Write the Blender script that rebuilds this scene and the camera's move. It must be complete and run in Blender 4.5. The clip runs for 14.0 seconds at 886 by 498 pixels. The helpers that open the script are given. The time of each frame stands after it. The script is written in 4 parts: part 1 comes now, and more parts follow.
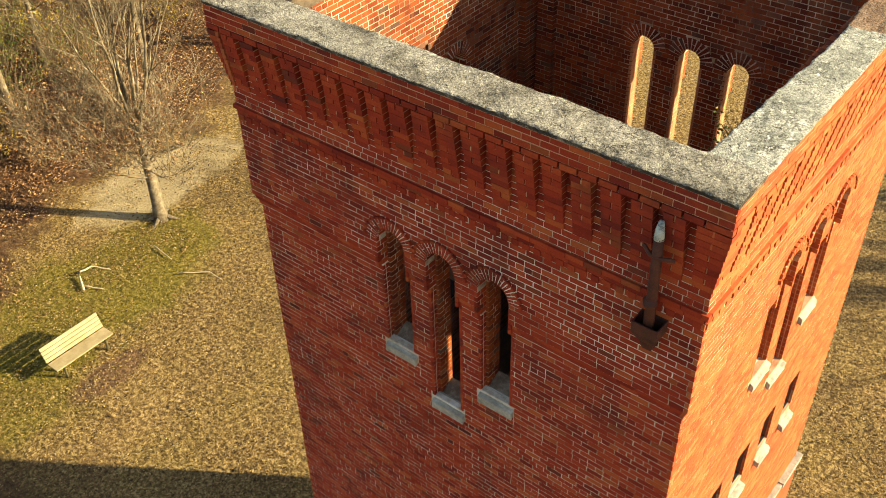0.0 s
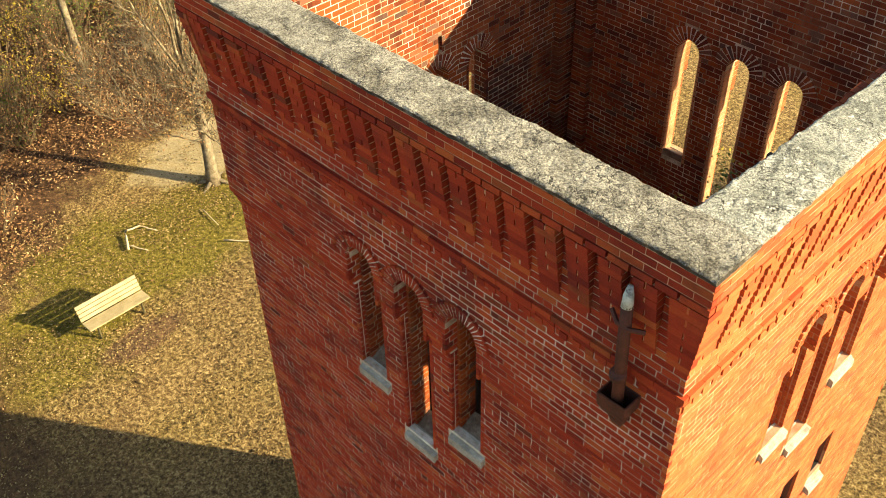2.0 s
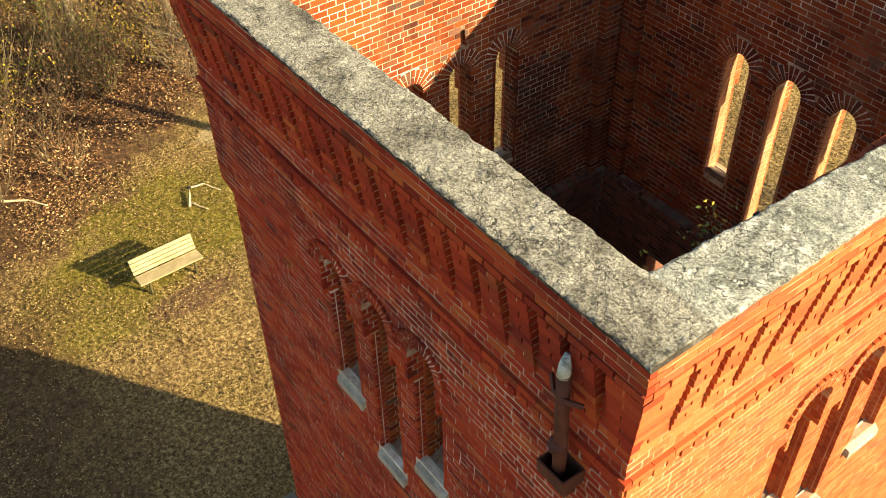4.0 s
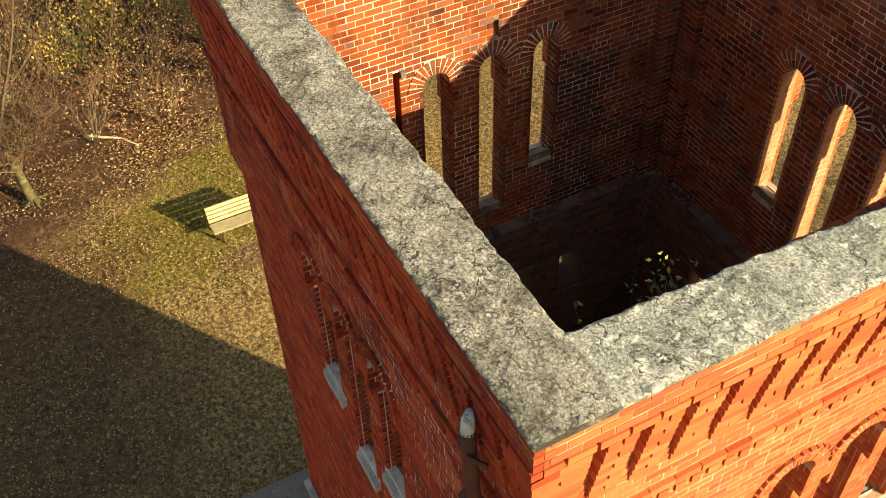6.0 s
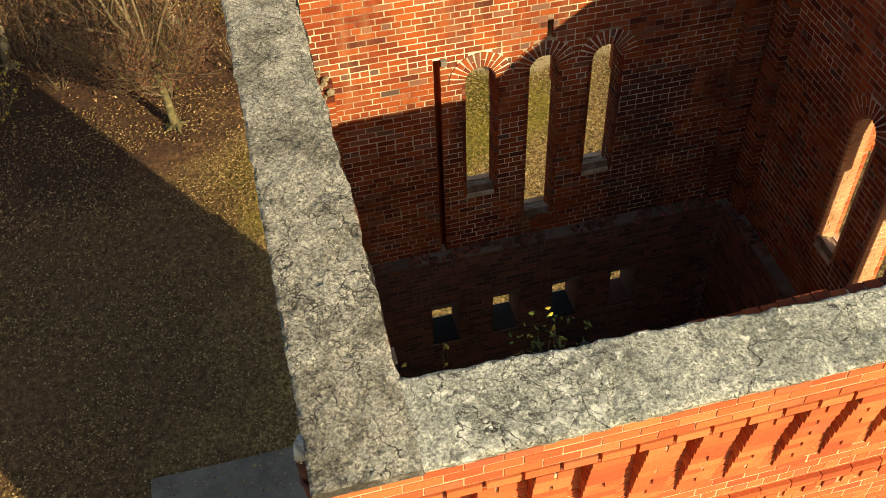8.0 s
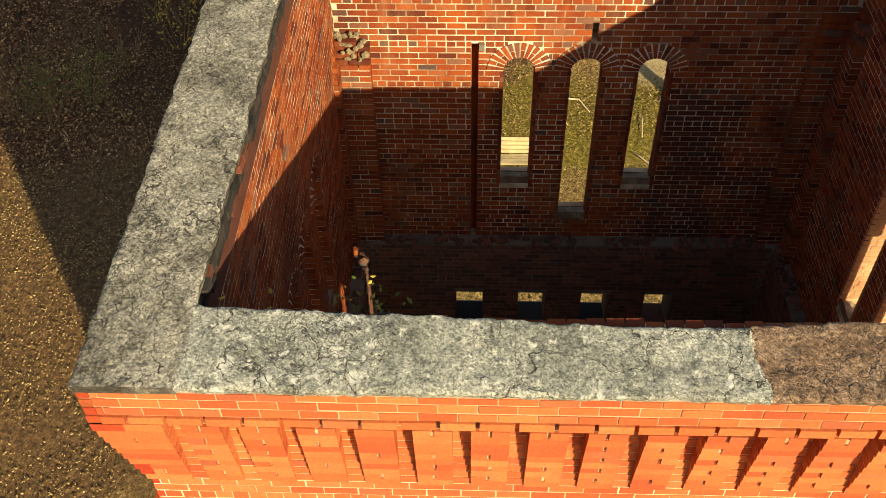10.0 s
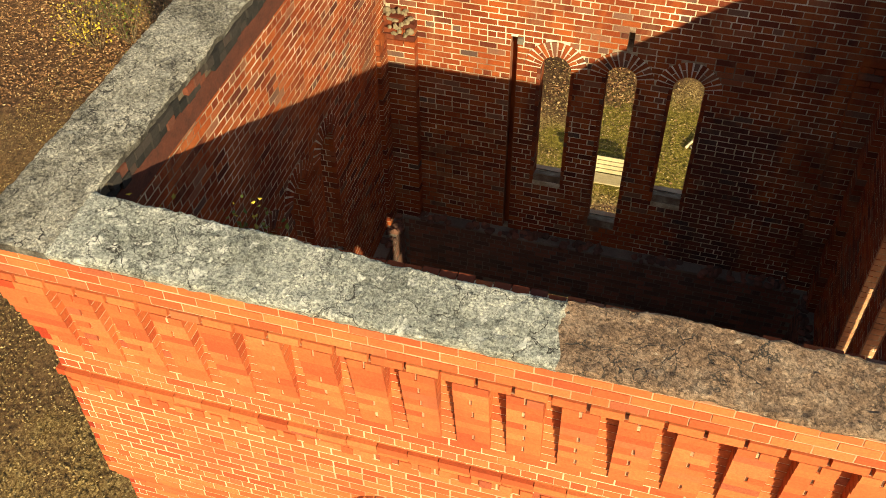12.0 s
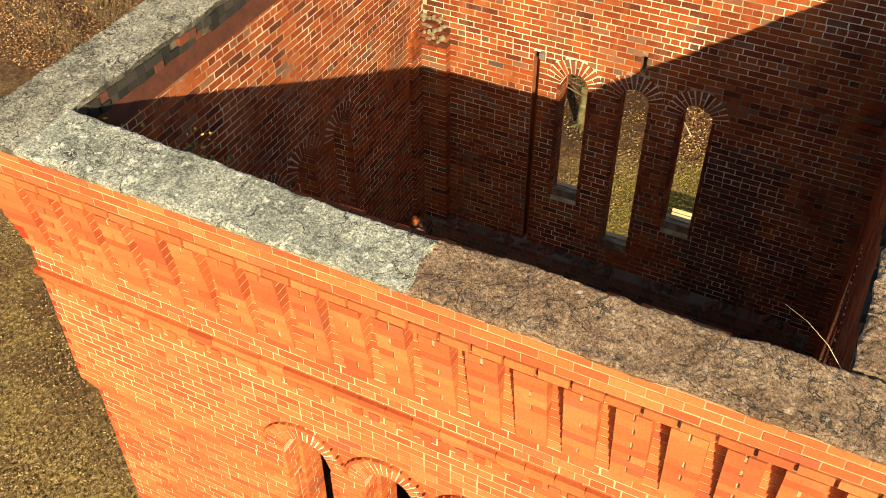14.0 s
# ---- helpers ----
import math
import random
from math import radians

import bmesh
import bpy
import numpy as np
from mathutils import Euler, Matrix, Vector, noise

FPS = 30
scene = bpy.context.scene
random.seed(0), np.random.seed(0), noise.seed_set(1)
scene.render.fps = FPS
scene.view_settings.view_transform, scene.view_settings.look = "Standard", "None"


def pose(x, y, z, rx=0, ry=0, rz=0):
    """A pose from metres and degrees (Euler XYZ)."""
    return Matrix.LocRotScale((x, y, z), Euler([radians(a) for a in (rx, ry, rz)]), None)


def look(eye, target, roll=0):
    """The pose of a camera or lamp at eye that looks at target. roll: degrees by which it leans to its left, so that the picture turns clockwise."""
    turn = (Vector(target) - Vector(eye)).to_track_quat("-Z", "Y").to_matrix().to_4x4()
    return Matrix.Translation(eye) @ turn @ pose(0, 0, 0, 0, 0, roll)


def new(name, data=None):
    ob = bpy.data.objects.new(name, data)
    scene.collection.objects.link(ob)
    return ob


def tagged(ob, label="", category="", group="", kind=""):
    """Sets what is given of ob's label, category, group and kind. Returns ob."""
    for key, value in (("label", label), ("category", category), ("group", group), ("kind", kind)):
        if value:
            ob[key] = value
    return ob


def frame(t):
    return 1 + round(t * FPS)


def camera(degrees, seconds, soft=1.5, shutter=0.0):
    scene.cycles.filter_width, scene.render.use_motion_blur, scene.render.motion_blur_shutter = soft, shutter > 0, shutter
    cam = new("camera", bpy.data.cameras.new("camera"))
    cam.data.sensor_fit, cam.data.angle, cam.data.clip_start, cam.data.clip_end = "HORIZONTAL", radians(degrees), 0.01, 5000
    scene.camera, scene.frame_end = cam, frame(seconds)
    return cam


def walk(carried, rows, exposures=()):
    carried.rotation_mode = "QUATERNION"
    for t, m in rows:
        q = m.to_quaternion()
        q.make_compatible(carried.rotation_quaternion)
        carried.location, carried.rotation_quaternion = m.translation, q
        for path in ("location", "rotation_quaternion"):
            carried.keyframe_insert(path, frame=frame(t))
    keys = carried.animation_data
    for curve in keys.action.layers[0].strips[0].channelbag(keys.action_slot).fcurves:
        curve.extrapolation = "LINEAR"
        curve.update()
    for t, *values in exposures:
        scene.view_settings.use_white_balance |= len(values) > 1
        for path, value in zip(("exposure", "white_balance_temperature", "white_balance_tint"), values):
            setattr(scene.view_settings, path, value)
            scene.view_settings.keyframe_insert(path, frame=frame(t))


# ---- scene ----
cam = camera(48.5, 14.0, soft=0.85)
METRES, EYE, TILT, LEAN, TURN = 11.6, 19.5, 0.0, 0.0, 39.5
ROWS = [
    (0.0, 0.0, 0.0, 0.0, -1.13, -39.3, 1.39),
    (0.5, 0.0243, 0.0321, -0.0073, 0.36, -39.8, 1.38),
    (1.0, 0.0486, 0.0621, -0.015, 2.08, -40.24, 1.35),
    (1.5, 0.0731, 0.0906, -0.0225, 3.84, -40.68, 1.31),
    (2.0, 0.0968, 0.1179, -0.0289, 5.8, -41.13, 1.21),
    (2.5, 0.119, 0.1432, -0.0342, 7.66, -41.58, 1.12),
    (3.0, 0.1402, 0.167, -0.0388, 9.69, -41.98, 1.07),
    (5.5, 0.2361, 0.2728, -0.0449, 19.85, -44.56, 1.17),
    (6.0, 0.258, 0.2952, -0.0468, 22.47, -45.07, 1.36),
    (6.5, 0.2833, 0.3178, -0.0489, 25.55, -45.33, 1.42),
    (7.0, 0.3085, 0.343, -0.0491, 28.81, -45.75, 1.5),
    (7.5, 0.3331, 0.3703, -0.0486, 32.28, -46.26, 1.54),
    (8.0, 0.3612, 0.3981, -0.0499, 36.17, -46.68, 1.65),
    (8.5, 0.3938, 0.4259, -0.051, 40.15, -46.85, 1.46),
    (11.0, 0.5489, 0.5501, -0.0562, 60.0, -46.3, 0.67),
    (11.5, 0.5769, 0.5765, -0.0563, 63.39, -46.0, 0.57),
    (12.0, 0.6053, 0.6012, -0.0571, 66.62, -45.63, 0.48),
    (12.5, 0.6333, 0.6246, -0.0599, 69.62, -45.06, 0.41),
    (13.0, 0.6609, 0.647, -0.0634, 72.35, -44.25, 0.34),
    (13.5, 0.6879, 0.6687, -0.0636, 74.96, -43.39, 0.26),
    (14.0, 0.7136, 0.69, -0.0647, 77.03, -42.43, 0.26),
]
walk(cam, [(t, pose(0, 0, EYE, TILT, LEAN, TURN) @ pose(METRES * x, METRES * y, METRES * z, 90 + pitch, roll, yaw)) for t, x, y, z, yaw, pitch, roll in ROWS],
     exposures=[(0.0, 1.47, 8000, 8), (2.5, 1.66, 8000, 8), (6.0, 1.34, 8000, 9), (8.5, 1.02, 8000, 10), (11.0, 0.98, 8000, 9), (14.0, 1.15, 8000, 8)])

# ---- light ----
SUN = Vector((1.0, 0.652, 0.483)).normalized()
world = bpy.data.worlds.new("sky")
scene.world = world
world.use_nodes = True
wt = world.node_tree
sky = wt.nodes.new("ShaderNodeTexSky")
sky.sky_type, sky.sun_disc = "NISHITA", False
sky.sun_elevation = math.asin(SUN.z)
sky.sun_rotation = math.atan2(SUN.x, SUN.y)
wt.links.new(sky.outputs[0], wt.nodes["Background"].inputs[0])
wt.nodes["Background"].inputs[1].default_value = 0.1
sun = new("sun", bpy.data.lights.new("sun", "SUN"))
sun.data.energy, sun.data.angle, sun.data.color = 5.0, radians(0.55), (1.0, 0.92, 0.67)
sun.matrix_world = look(SUN * 60, (0, 0, 0))


# ---- materials ----
def ramp(nt, fac, stops):
    node = nt.nodes.new("ShaderNodeValToRGB")
    node.color_ramp.elements[0].position, node.color_ramp.elements[0].color = stops[0][0], (*stops[0][1], 1)
    node.color_ramp.elements[1].position, node.color_ramp.elements[1].color = stops[-1][0], (*stops[-1][1], 1)
    for p, c in stops[1:-1]:
        node.color_ramp.elements.new(p).color = (*c, 1)
    nt.links.new(fac, node.inputs[0])
    return node.outputs[0]


def noise_tex(nt, vec, scale, detail=4.0, rough=0.6, distort=0.0):
    node = nt.nodes.new("ShaderNodeTexNoise")
    node.inputs["Scale"].default_value, node.inputs["Detail"].default_value = scale, detail
    node.inputs["Roughness"].default_value, node.inputs["Distortion"].default_value = rough, distort
    nt.links.new(vec, node.inputs["Vector"])
    return node.outputs["Fac"]


def mix(nt, fac, a, b, blend="MIX"):
    node = nt.nodes.new("ShaderNodeMix")
    node.data_type, node.blend_type = "RGBA", blend
    for socket, value in ((node.inputs[0], fac), (node.inputs[6], a), (node.inputs[7], b)):
        if isinstance(value, bpy.types.NodeSocket):
            nt.links.new(value, socket)
        elif isinstance(value, tuple):
            socket.default_value = (*value, 1)
        else:
            socket.default_value = value
    return node.outputs[2]


def math_node(nt, op, a, b=0.0):
    node = nt.nodes.new("ShaderNodeMath")
    node.operation = op
    for socket, value in zip(node.inputs, (a, b)):
        if isinstance(value, bpy.types.NodeSocket):
            nt.links.new(value, socket)
        else:
            socket.default_value = value
    return node.outputs[0]


def material(name, rough=0.9):
    m = bpy.data.materials.new(name)
    m.use_nodes = True
    nt = m.node_tree
    bsdf = nt.nodes["Principled BSDF"]
    bsdf.inputs["Roughness"].default_value = rough
    bsdf.inputs["Specular IOR Level"].default_value = 0.25
    geo = nt.nodes.new("ShaderNodeNewGeometry")
    return m, nt, bsdf, geo.outputs["Position"]


def bump(nt, bsdf, height, strength, distance):
    node = nt.nodes.new("ShaderNodeBump")
    node.inputs["Strength"].default_value, node.inputs["Distance"].default_value = strength, distance
    nt.links.new(height, node.inputs["Height"])
    nt.links.new(node.outputs[0], bsdf.inputs["Normal"])


def piece_random(nt):
    """One number a piece, whether it is an object of its own or an island of a joined mesh."""
    info, geo = nt.nodes.new("ShaderNodeObjectInfo"), nt.nodes.new("ShaderNodeNewGeometry")
    return math_node(nt, "FRACT", math_node(nt, "ADD", info.outputs["Random"], geo.outputs["Random Per Island"]))


def brick_material(name, tones, stain, stain_amount, rough=0.85, soot=False):
    m, nt, bsdf, pos = material(name, rough)
    bsdf.inputs["Specular IOR Level"].default_value = 0.08
    col = ramp(nt, piece_random(nt), tones)
    grain = noise_tex(nt, pos, 55.0, 5.0, 0.7)
    col = mix(nt, 0.45, col, ramp(nt, grain, [(0.3, (0.35, 0.3, 0.3)), (0.7, (1.0, 1.0, 1.0))]), "MULTIPLY")
    patch = ramp(nt, noise_tex(nt, pos, 0.9, 6.0, 0.65, 0.4), [(0.5, (0, 0, 0)), (0.68, (1, 1, 1))])
    col = mix(nt, math_node(nt, "MULTIPLY", patch, stain_amount), col, stain)
    if soot:
        streak = nt.nodes.new("ShaderNodeMapping")
        streak.inputs["Scale"].default_value = (1.0, 1.0, 0.28)
        nt.links.new(pos, streak.inputs["Vector"])
        pale = ramp(nt, noise_tex(nt, streak.outputs[0], 2.3, 7.0, 0.7, 0.5), [(0.52, (0, 0, 0)), (0.70, (1, 1, 1))])
        col = mix(nt, math_node(nt, "MULTIPLY", pale, 0.3), col, (0.36, 0.18, 0.09))
        rust = ramp(nt, noise_tex(nt, streak.outputs[0], 1.5, 6.0, 0.6, 0.8), [(0.54, (0, 0, 0)), (0.66, (1, 1, 1))])
        col = mix(nt, math_node(nt, "MULTIPLY", rust, 0.4), col, (0.42, 0.10, 0.022))
        sep = nt.nodes.new("ShaderNodeSeparateXYZ")
        nt.links.new(pos, sep.inputs[0])
        wob = math_node(nt, "MULTIPLY", math_node(nt, "SUBTRACT", noise_tex(nt, pos, 2.2, 6.0, 0.7), 0.5), 2.2)
        far = math_node(nt, "ABSOLUTE", math_node(nt, "SUBTRACT", math_node(nt, "ADD", sep.outputs[1], wob), 10.45))
        fy = ramp(nt, far, [(0.30, (1, 1, 1)), (0.62, (0, 0, 0))])
        fz = ramp(nt, math_node(nt, "ADD", math_node(nt, "SUBTRACT", sep.outputs[2], 11.8), math_node(nt, "MULTIPLY", wob, 0.4)), [(0.45, (1, 1, 1)), (0.6, (0, 0, 0))])
        fx = math_node(nt, "LESS_THAN", sep.outputs[0], -7.6)
        f = math_node(nt, "MULTIPLY", math_node(nt, "MULTIPLY", fy, fz), math_node(nt, "MULTIPLY", fx, 0.62))
        col = mix(nt, f, col, (0.022, 0.021, 0.024))
    nt.links.new(col, bsdf.inputs["Base Color"])
    bump(nt, bsdf, grain, 0.5, 0.004)
    return m


def mottled(name, stops, scale, rough=0.9, bump_d=0.01, bump_scale=30.0, fine=0.4):
    m, nt, bsdf, pos = material(name, rough)
    col = ramp(nt, noise_tex(nt, pos, scale, 8.0, 0.7), stops)
    grain = noise_tex(nt, pos, bump_scale, 6.0, 0.7)
    col = mix(nt, fine, col, ramp(nt, grain, [(0.3, (0.25, 0.25, 0.25)), (0.7, (1, 1, 1))]), "MULTIPLY")
    nt.links.new(col, bsdf.inputs["Base Color"])
    bump(nt, bsdf, grain, 0.7, bump_d)
    return m


RED = [(0.0, (0.37, 0.076, 0.033)), (0.25, (0.43, 0.104, 0.041)), (0.6, (0.48, 0.128, 0.049)), (0.9, (0.52, 0.160, 0.063)), (1.0, (0.30, 0.075, 0.042))]
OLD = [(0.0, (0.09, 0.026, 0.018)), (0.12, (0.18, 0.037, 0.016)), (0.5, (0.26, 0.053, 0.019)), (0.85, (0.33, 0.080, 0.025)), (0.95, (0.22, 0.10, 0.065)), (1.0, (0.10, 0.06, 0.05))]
# darker, redder copy of RED: the south face's shade put into the colour
RED_SHADED = [(0.0, (0.20, 0.025, 0.016)), (0.2, (0.31, 0.039, 0.020)), (0.55, (0.365, 0.049, 0.022)), (0.85, (0.42, 0.070, 0.027)), (0.93, (0.46, 0.110, 0.036)), (1.0, (0.12, 0.026, 0.020))]
M_BRICK = brick_material("face_brick", RED, (0.22, 0.048, 0.026), 0.55)
M_BRICK_SHADED = brick_material("shaded_face_brick", RED_SHADED, (0.085, 0.020, 0.018), 0.75)
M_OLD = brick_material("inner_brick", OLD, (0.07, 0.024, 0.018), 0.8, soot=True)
# darker brown brick for the lower lining, ledge rubble and small window jambs
M_BRICK_DARK = brick_material("dark_brick", [(0.0, (0.09, 0.055, 0.045)), (0.6, (0.18, 0.085, 0.06)), (1.0, (0.27, 0.11, 0.075))], (0.10, 0.075, 0.062), 0.6)
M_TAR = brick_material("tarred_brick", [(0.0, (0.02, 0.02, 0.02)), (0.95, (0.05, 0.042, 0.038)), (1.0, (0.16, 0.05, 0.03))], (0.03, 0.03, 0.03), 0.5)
M_MORTAR = mottled("mortar", [(0.36, (0.17, 0.09, 0.055)), (0.50, (0.45, 0.35, 0.24)), (0.62, (0.77, 0.68, 0.53))], 1.5, 0.95, 0.006, 60.0)
M_MORTAR_RED = mottled("red_mortar", [(0.38, (0.42, 0.20, 0.11)), (0.58, (0.66, 0.46, 0.31))], 1.1, 0.95, 0.006, 60.0)
M_MORTAR_WARM = mottled("warm_mortar", [(0.35, (0.41, 0.18, 0.095)), (0.6, (0.60, 0.36, 0.23))], 2.0, 0.95, 0.006, 60.0)
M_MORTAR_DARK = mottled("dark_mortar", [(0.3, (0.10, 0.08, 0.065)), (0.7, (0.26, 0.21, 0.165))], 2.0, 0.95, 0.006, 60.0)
M_LIME = mottled("lime_mortar", [(0.36, (0.26, 0.15, 0.10)), (0.50, (0.56, 0.47, 0.37)), (0.64, (0.80, 0.75, 0.66))], 2.2, 0.95, 0.006, 60.0)
M_SILL = mottled("sill_stone", [(0.3, (0.22, 0.20, 0.16)), (0.5, (0.38, 0.355, 0.30)), (0.7, (0.52, 0.49, 0.42))], 6.0, 0.9, 0.015, 35.0)
M_SILL_DIRTY = mottled("dirty_sill", [(0.3, (0.10, 0.06, 0.04)), (0.5, (0.20, 0.14, 0.10)), (0.7, (0.34, 0.29, 0.23))], 5.0, 0.95, 0.015, 35.0)
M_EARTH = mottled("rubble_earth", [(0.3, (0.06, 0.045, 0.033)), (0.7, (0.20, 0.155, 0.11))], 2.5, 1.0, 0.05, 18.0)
# paler brick tone with the full sun on the north jambs painted in
M_REVEAL_SUNLIT = mottled("sunlit_reveal", [(0.3, (0.40, 0.15, 0.07)), (0.7, (0.62, 0.34, 0.18))], 3.0, 0.9, 0.01, 40.0)
M_RUBBLE = mottled("mortar_rubble", [(0.3, (0.13, 0.10, 0.06)), (0.7, (0.34, 0.27, 0.17))], 9.0, 0.95, 0.02, 40.0)
M_SLAB = mottled("slab_concrete", [(0.3, (0.11, 0.095, 0.075)), (0.7, (0.23, 0.20, 0.16))], 1.2, 0.9, 0.01, 40.0)
M_IRON = mottled("rusted_iron", [(0.3, (0.055, 0.022, 0.017)), (0.7, (0.13, 0.04, 0.025))], 9.0, 0.7, 0.004, 60.0)
M_ZINC = mottled("weathered_zinc", [(0.35, (0.10, 0.09, 0.08)), (0.5, (0.45, 0.52, 0.50)), (0.7, (0.62, 0.66, 0.62))], 14.0, 0.6, 0.004, 60.0)
M_BENCH = mottled("bench_wood", [(0.3, (0.27, 0.21, 0.11)), (0.7, (0.46, 0.37, 0.21))], 3.0, 0.8, 0.004, 60.0, 0.25)
M_BARK = mottled("bark", [(0.3, (0.07, 0.05, 0.035)), (0.5, (0.20, 0.155, 0.10)), (0.68, (0.38, 0.32, 0.22))], 4.0, 0.95, 0.02, 25.0)
M_LIMB = mottled("pale_limbs", [(0.3, (0.06, 0.043, 0.025)), (0.5, (0.17, 0.13, 0.08)), (0.7, (0.44, 0.37, 0.26))], 2.5, 0.9, 0.004, 25.0, 0.2)
M_BARK_DARK = mottled("mossy_bark", [(0.3, (0.035, 0.028, 0.014)), (0.5, (0.10, 0.08, 0.035)), (0.7, (0.24, 0.20, 0.10))], 3.0, 0.95, 0.02, 25.0)
M_TWIG = mottled("twigs", [(0.3, (0.06, 0.040, 0.022)), (0.7, (0.19, 0.14, 0.08))], 3.0, 0.9, 0.004, 25.0, 0.2)
M_DEADWOOD = mottled("bleached_wood", [(0.3, (0.45, 0.34, 0.20)), (0.7, (0.68, 0.56, 0.38))], 6.0, 0.9, 0.01, 40.0, 0.3)


def leaf_material(name, stops):
    m, nt, bsdf, pos = material(name, 0.75)
    nt.links.new(ramp(nt, piece_random(nt), stops), bsdf.inputs["Base Color"])
    return m


M_LEAF = leaf_material("dry_leaves", [(0.0, (0.05, 0.024, 0.013)), (0.45, (0.17, 0.080, 0.034)), (0.82, (0.34, 0.175, 0.078)), (1.0, (0.52, 0.36, 0.19))])
M_LEAF_DARK = leaf_material("dark_leaves", [(0.0, (0.025, 0.011, 0.007)), (0.5, (0.075, 0.030, 0.015)), (1.0, (0.16, 0.075, 0.032))])
M_CHIP = leaf_material("leaf_bits", [(0.0, (0.05, 0.030, 0.010)), (0.5, (0.20, 0.125, 0.045)), (0.85, (0.33, 0.225, 0.09)), (1.0, (0.44, 0.32, 0.15))])
M_GOLD = leaf_material("yellow_leaves", [(0.0, (0.16, 0.12, 0.02)), (0.5, (0.36, 0.25, 0.03)), (1.0, (0.50, 0.36, 0.05))])
M_GREEN = leaf_material("green_leaves", [(0.0, (0.05, 0.075, 0.015)), (0.5, (0.09, 0.12, 0.02)), (1.0, (0.16, 0.16, 0.03))])


def coping_material(name, tones, lichen, lichen_at, algae_amount=0.3):
    m, nt, bsdf, pos = material(name, 0.95)
    big = noise_tex(nt, pos, 2.6, 7.0, 0.7, 0.6)
    mid = noise_tex(nt, pos, 19.0, 8.0, 0.8, 0.4)
    fine = noise_tex(nt, pos, 48.0, 8.0, 0.85)
    col = ramp(nt, mix(nt, 0.42, big, mid), tones)
    col = mix(nt, 0.85, col, ramp(nt, fine, [(0.38, (0.12, 0.112, 0.10)), (0.5, (0.85, 0.85, 0.84)), (0.62, (1.25, 1.25, 1.22))]), "MULTIPLY")
    stones = nt.nodes.new("ShaderNodeTexVoronoi")
    stones.inputs["Scale"].default_value = 85.0
    nt.links.new(pos, stones.inputs["Vector"])
    bw = nt.nodes.new("ShaderNodeRGBToBW")
    nt.links.new(stones.outputs["Color"], bw.inputs[0])
    col = mix(nt, 0.6, col, ramp(nt, bw.outputs[0], [(0.15, (0.32, 0.31, 0.29)), (0.5, (0.95, 0.95, 0.95)), (0.85, (1.5, 1.48, 1.4))]), "MULTIPLY")
    spots = ramp(nt, noise_tex(nt, pos, 9.0, 5.0, 0.65, 0.3), [(lichen_at, (0, 0, 0)), (lichen_at + 0.07, (1, 1, 1))])
    col = mix(nt, spots, col, lichen)
    crack = nt.nodes.new("ShaderNodeTexVoronoi")
    crack.feature = "DISTANCE_TO_EDGE"
    crack.inputs["Scale"].default_value = 2.1
    warp = nt.nodes.new("ShaderNodeVectorMath")
    warp.operation = "ADD"
    nt.links.new(pos, warp.inputs[0])
    wob = nt.nodes.new("ShaderNodeTexNoise")
    wob.inputs["Scale"].default_value, wob.inputs["Detail"].default_value = 3.0, 6.0
    nt.links.new(pos, wob.inputs["Vector"])
    nt.links.new(wob.outputs["Color"], warp.inputs[1])
    nt.links.new(warp.outputs[0], crack.inputs["Vector"])
    gate = ramp(nt, noise_tex(nt, pos, 1.7, 2.0), [(0.44, (0, 0, 0)), (0.52, (1, 1, 1))])
    line = ramp(nt, crack.outputs["Distance"], [(0.005, (1, 1, 1)), (0.015, (0, 0, 0))])
    flake = nt.nodes.new("ShaderNodeTexVoronoi")
    flake.feature = "DISTANCE_TO_EDGE"
    flake.inputs["Scale"].default_value = 5.6
    nt.links.new(warp.outputs[0], flake.inputs["Vector"])
    flaking = ramp(nt, noise_tex(nt, pos, 1.3, 4.0, 0.6, 0.4), [(0.46, (0, 0, 0)), (0.56, (1, 1, 1))])
    fine_line = mix(nt, 1.0, ramp(nt, flake.outputs["Distance"], [(0.006, (0.9, 0.9, 0.9)), (0.03, (0, 0, 0))]), flaking, "MULTIPLY")
    line = mix(nt, 1.0, mix(nt, 1.0, line, gate, "MULTIPLY"), fine_line, "LIGHTEN")
    col = mix(nt, line, col, (0.06, 0.055, 0.05))
    geo = nt.nodes.new("ShaderNodeNewGeometry")
    up = nt.nodes.new("ShaderNodeSeparateXYZ")
    nt.links.new(geo.outputs["True Normal"], up.inputs[0])
    algae = math_node(nt, "MULTIPLY", ramp(nt, up.outputs[2], [(0.35, (1, 1, 1)), (0.7, (0, 0, 0))]), ramp(nt, noise_tex(nt, pos, 6.0, 6.0, 0.7), [(0.36, (0.1, 0.1, 0.1)), (0.52, (0.85, 0.85, 0.85))]))
    col = mix(nt, math_node(nt, "MULTIPLY", algae, algae_amount), col, (0.045, 0.038, 0.032))
    nt.links.new(col, bsdf.inputs["Base Color"])
    height = math_node(nt, "ADD", math_node(nt, "MULTIPLY", mid, 0.7), math_node(nt, "MULTIPLY", fine, 0.9))
    height = math_node(nt, "ADD", height, math_node(nt, "MULTIPLY", bw.outputs[0], 0.45))
    height = math_node(nt, "SUBTRACT", height, math_node(nt, "MULTIPLY", line, 0.6))
    bump(nt, bsdf, height, 1.0, 0.03)
    return m


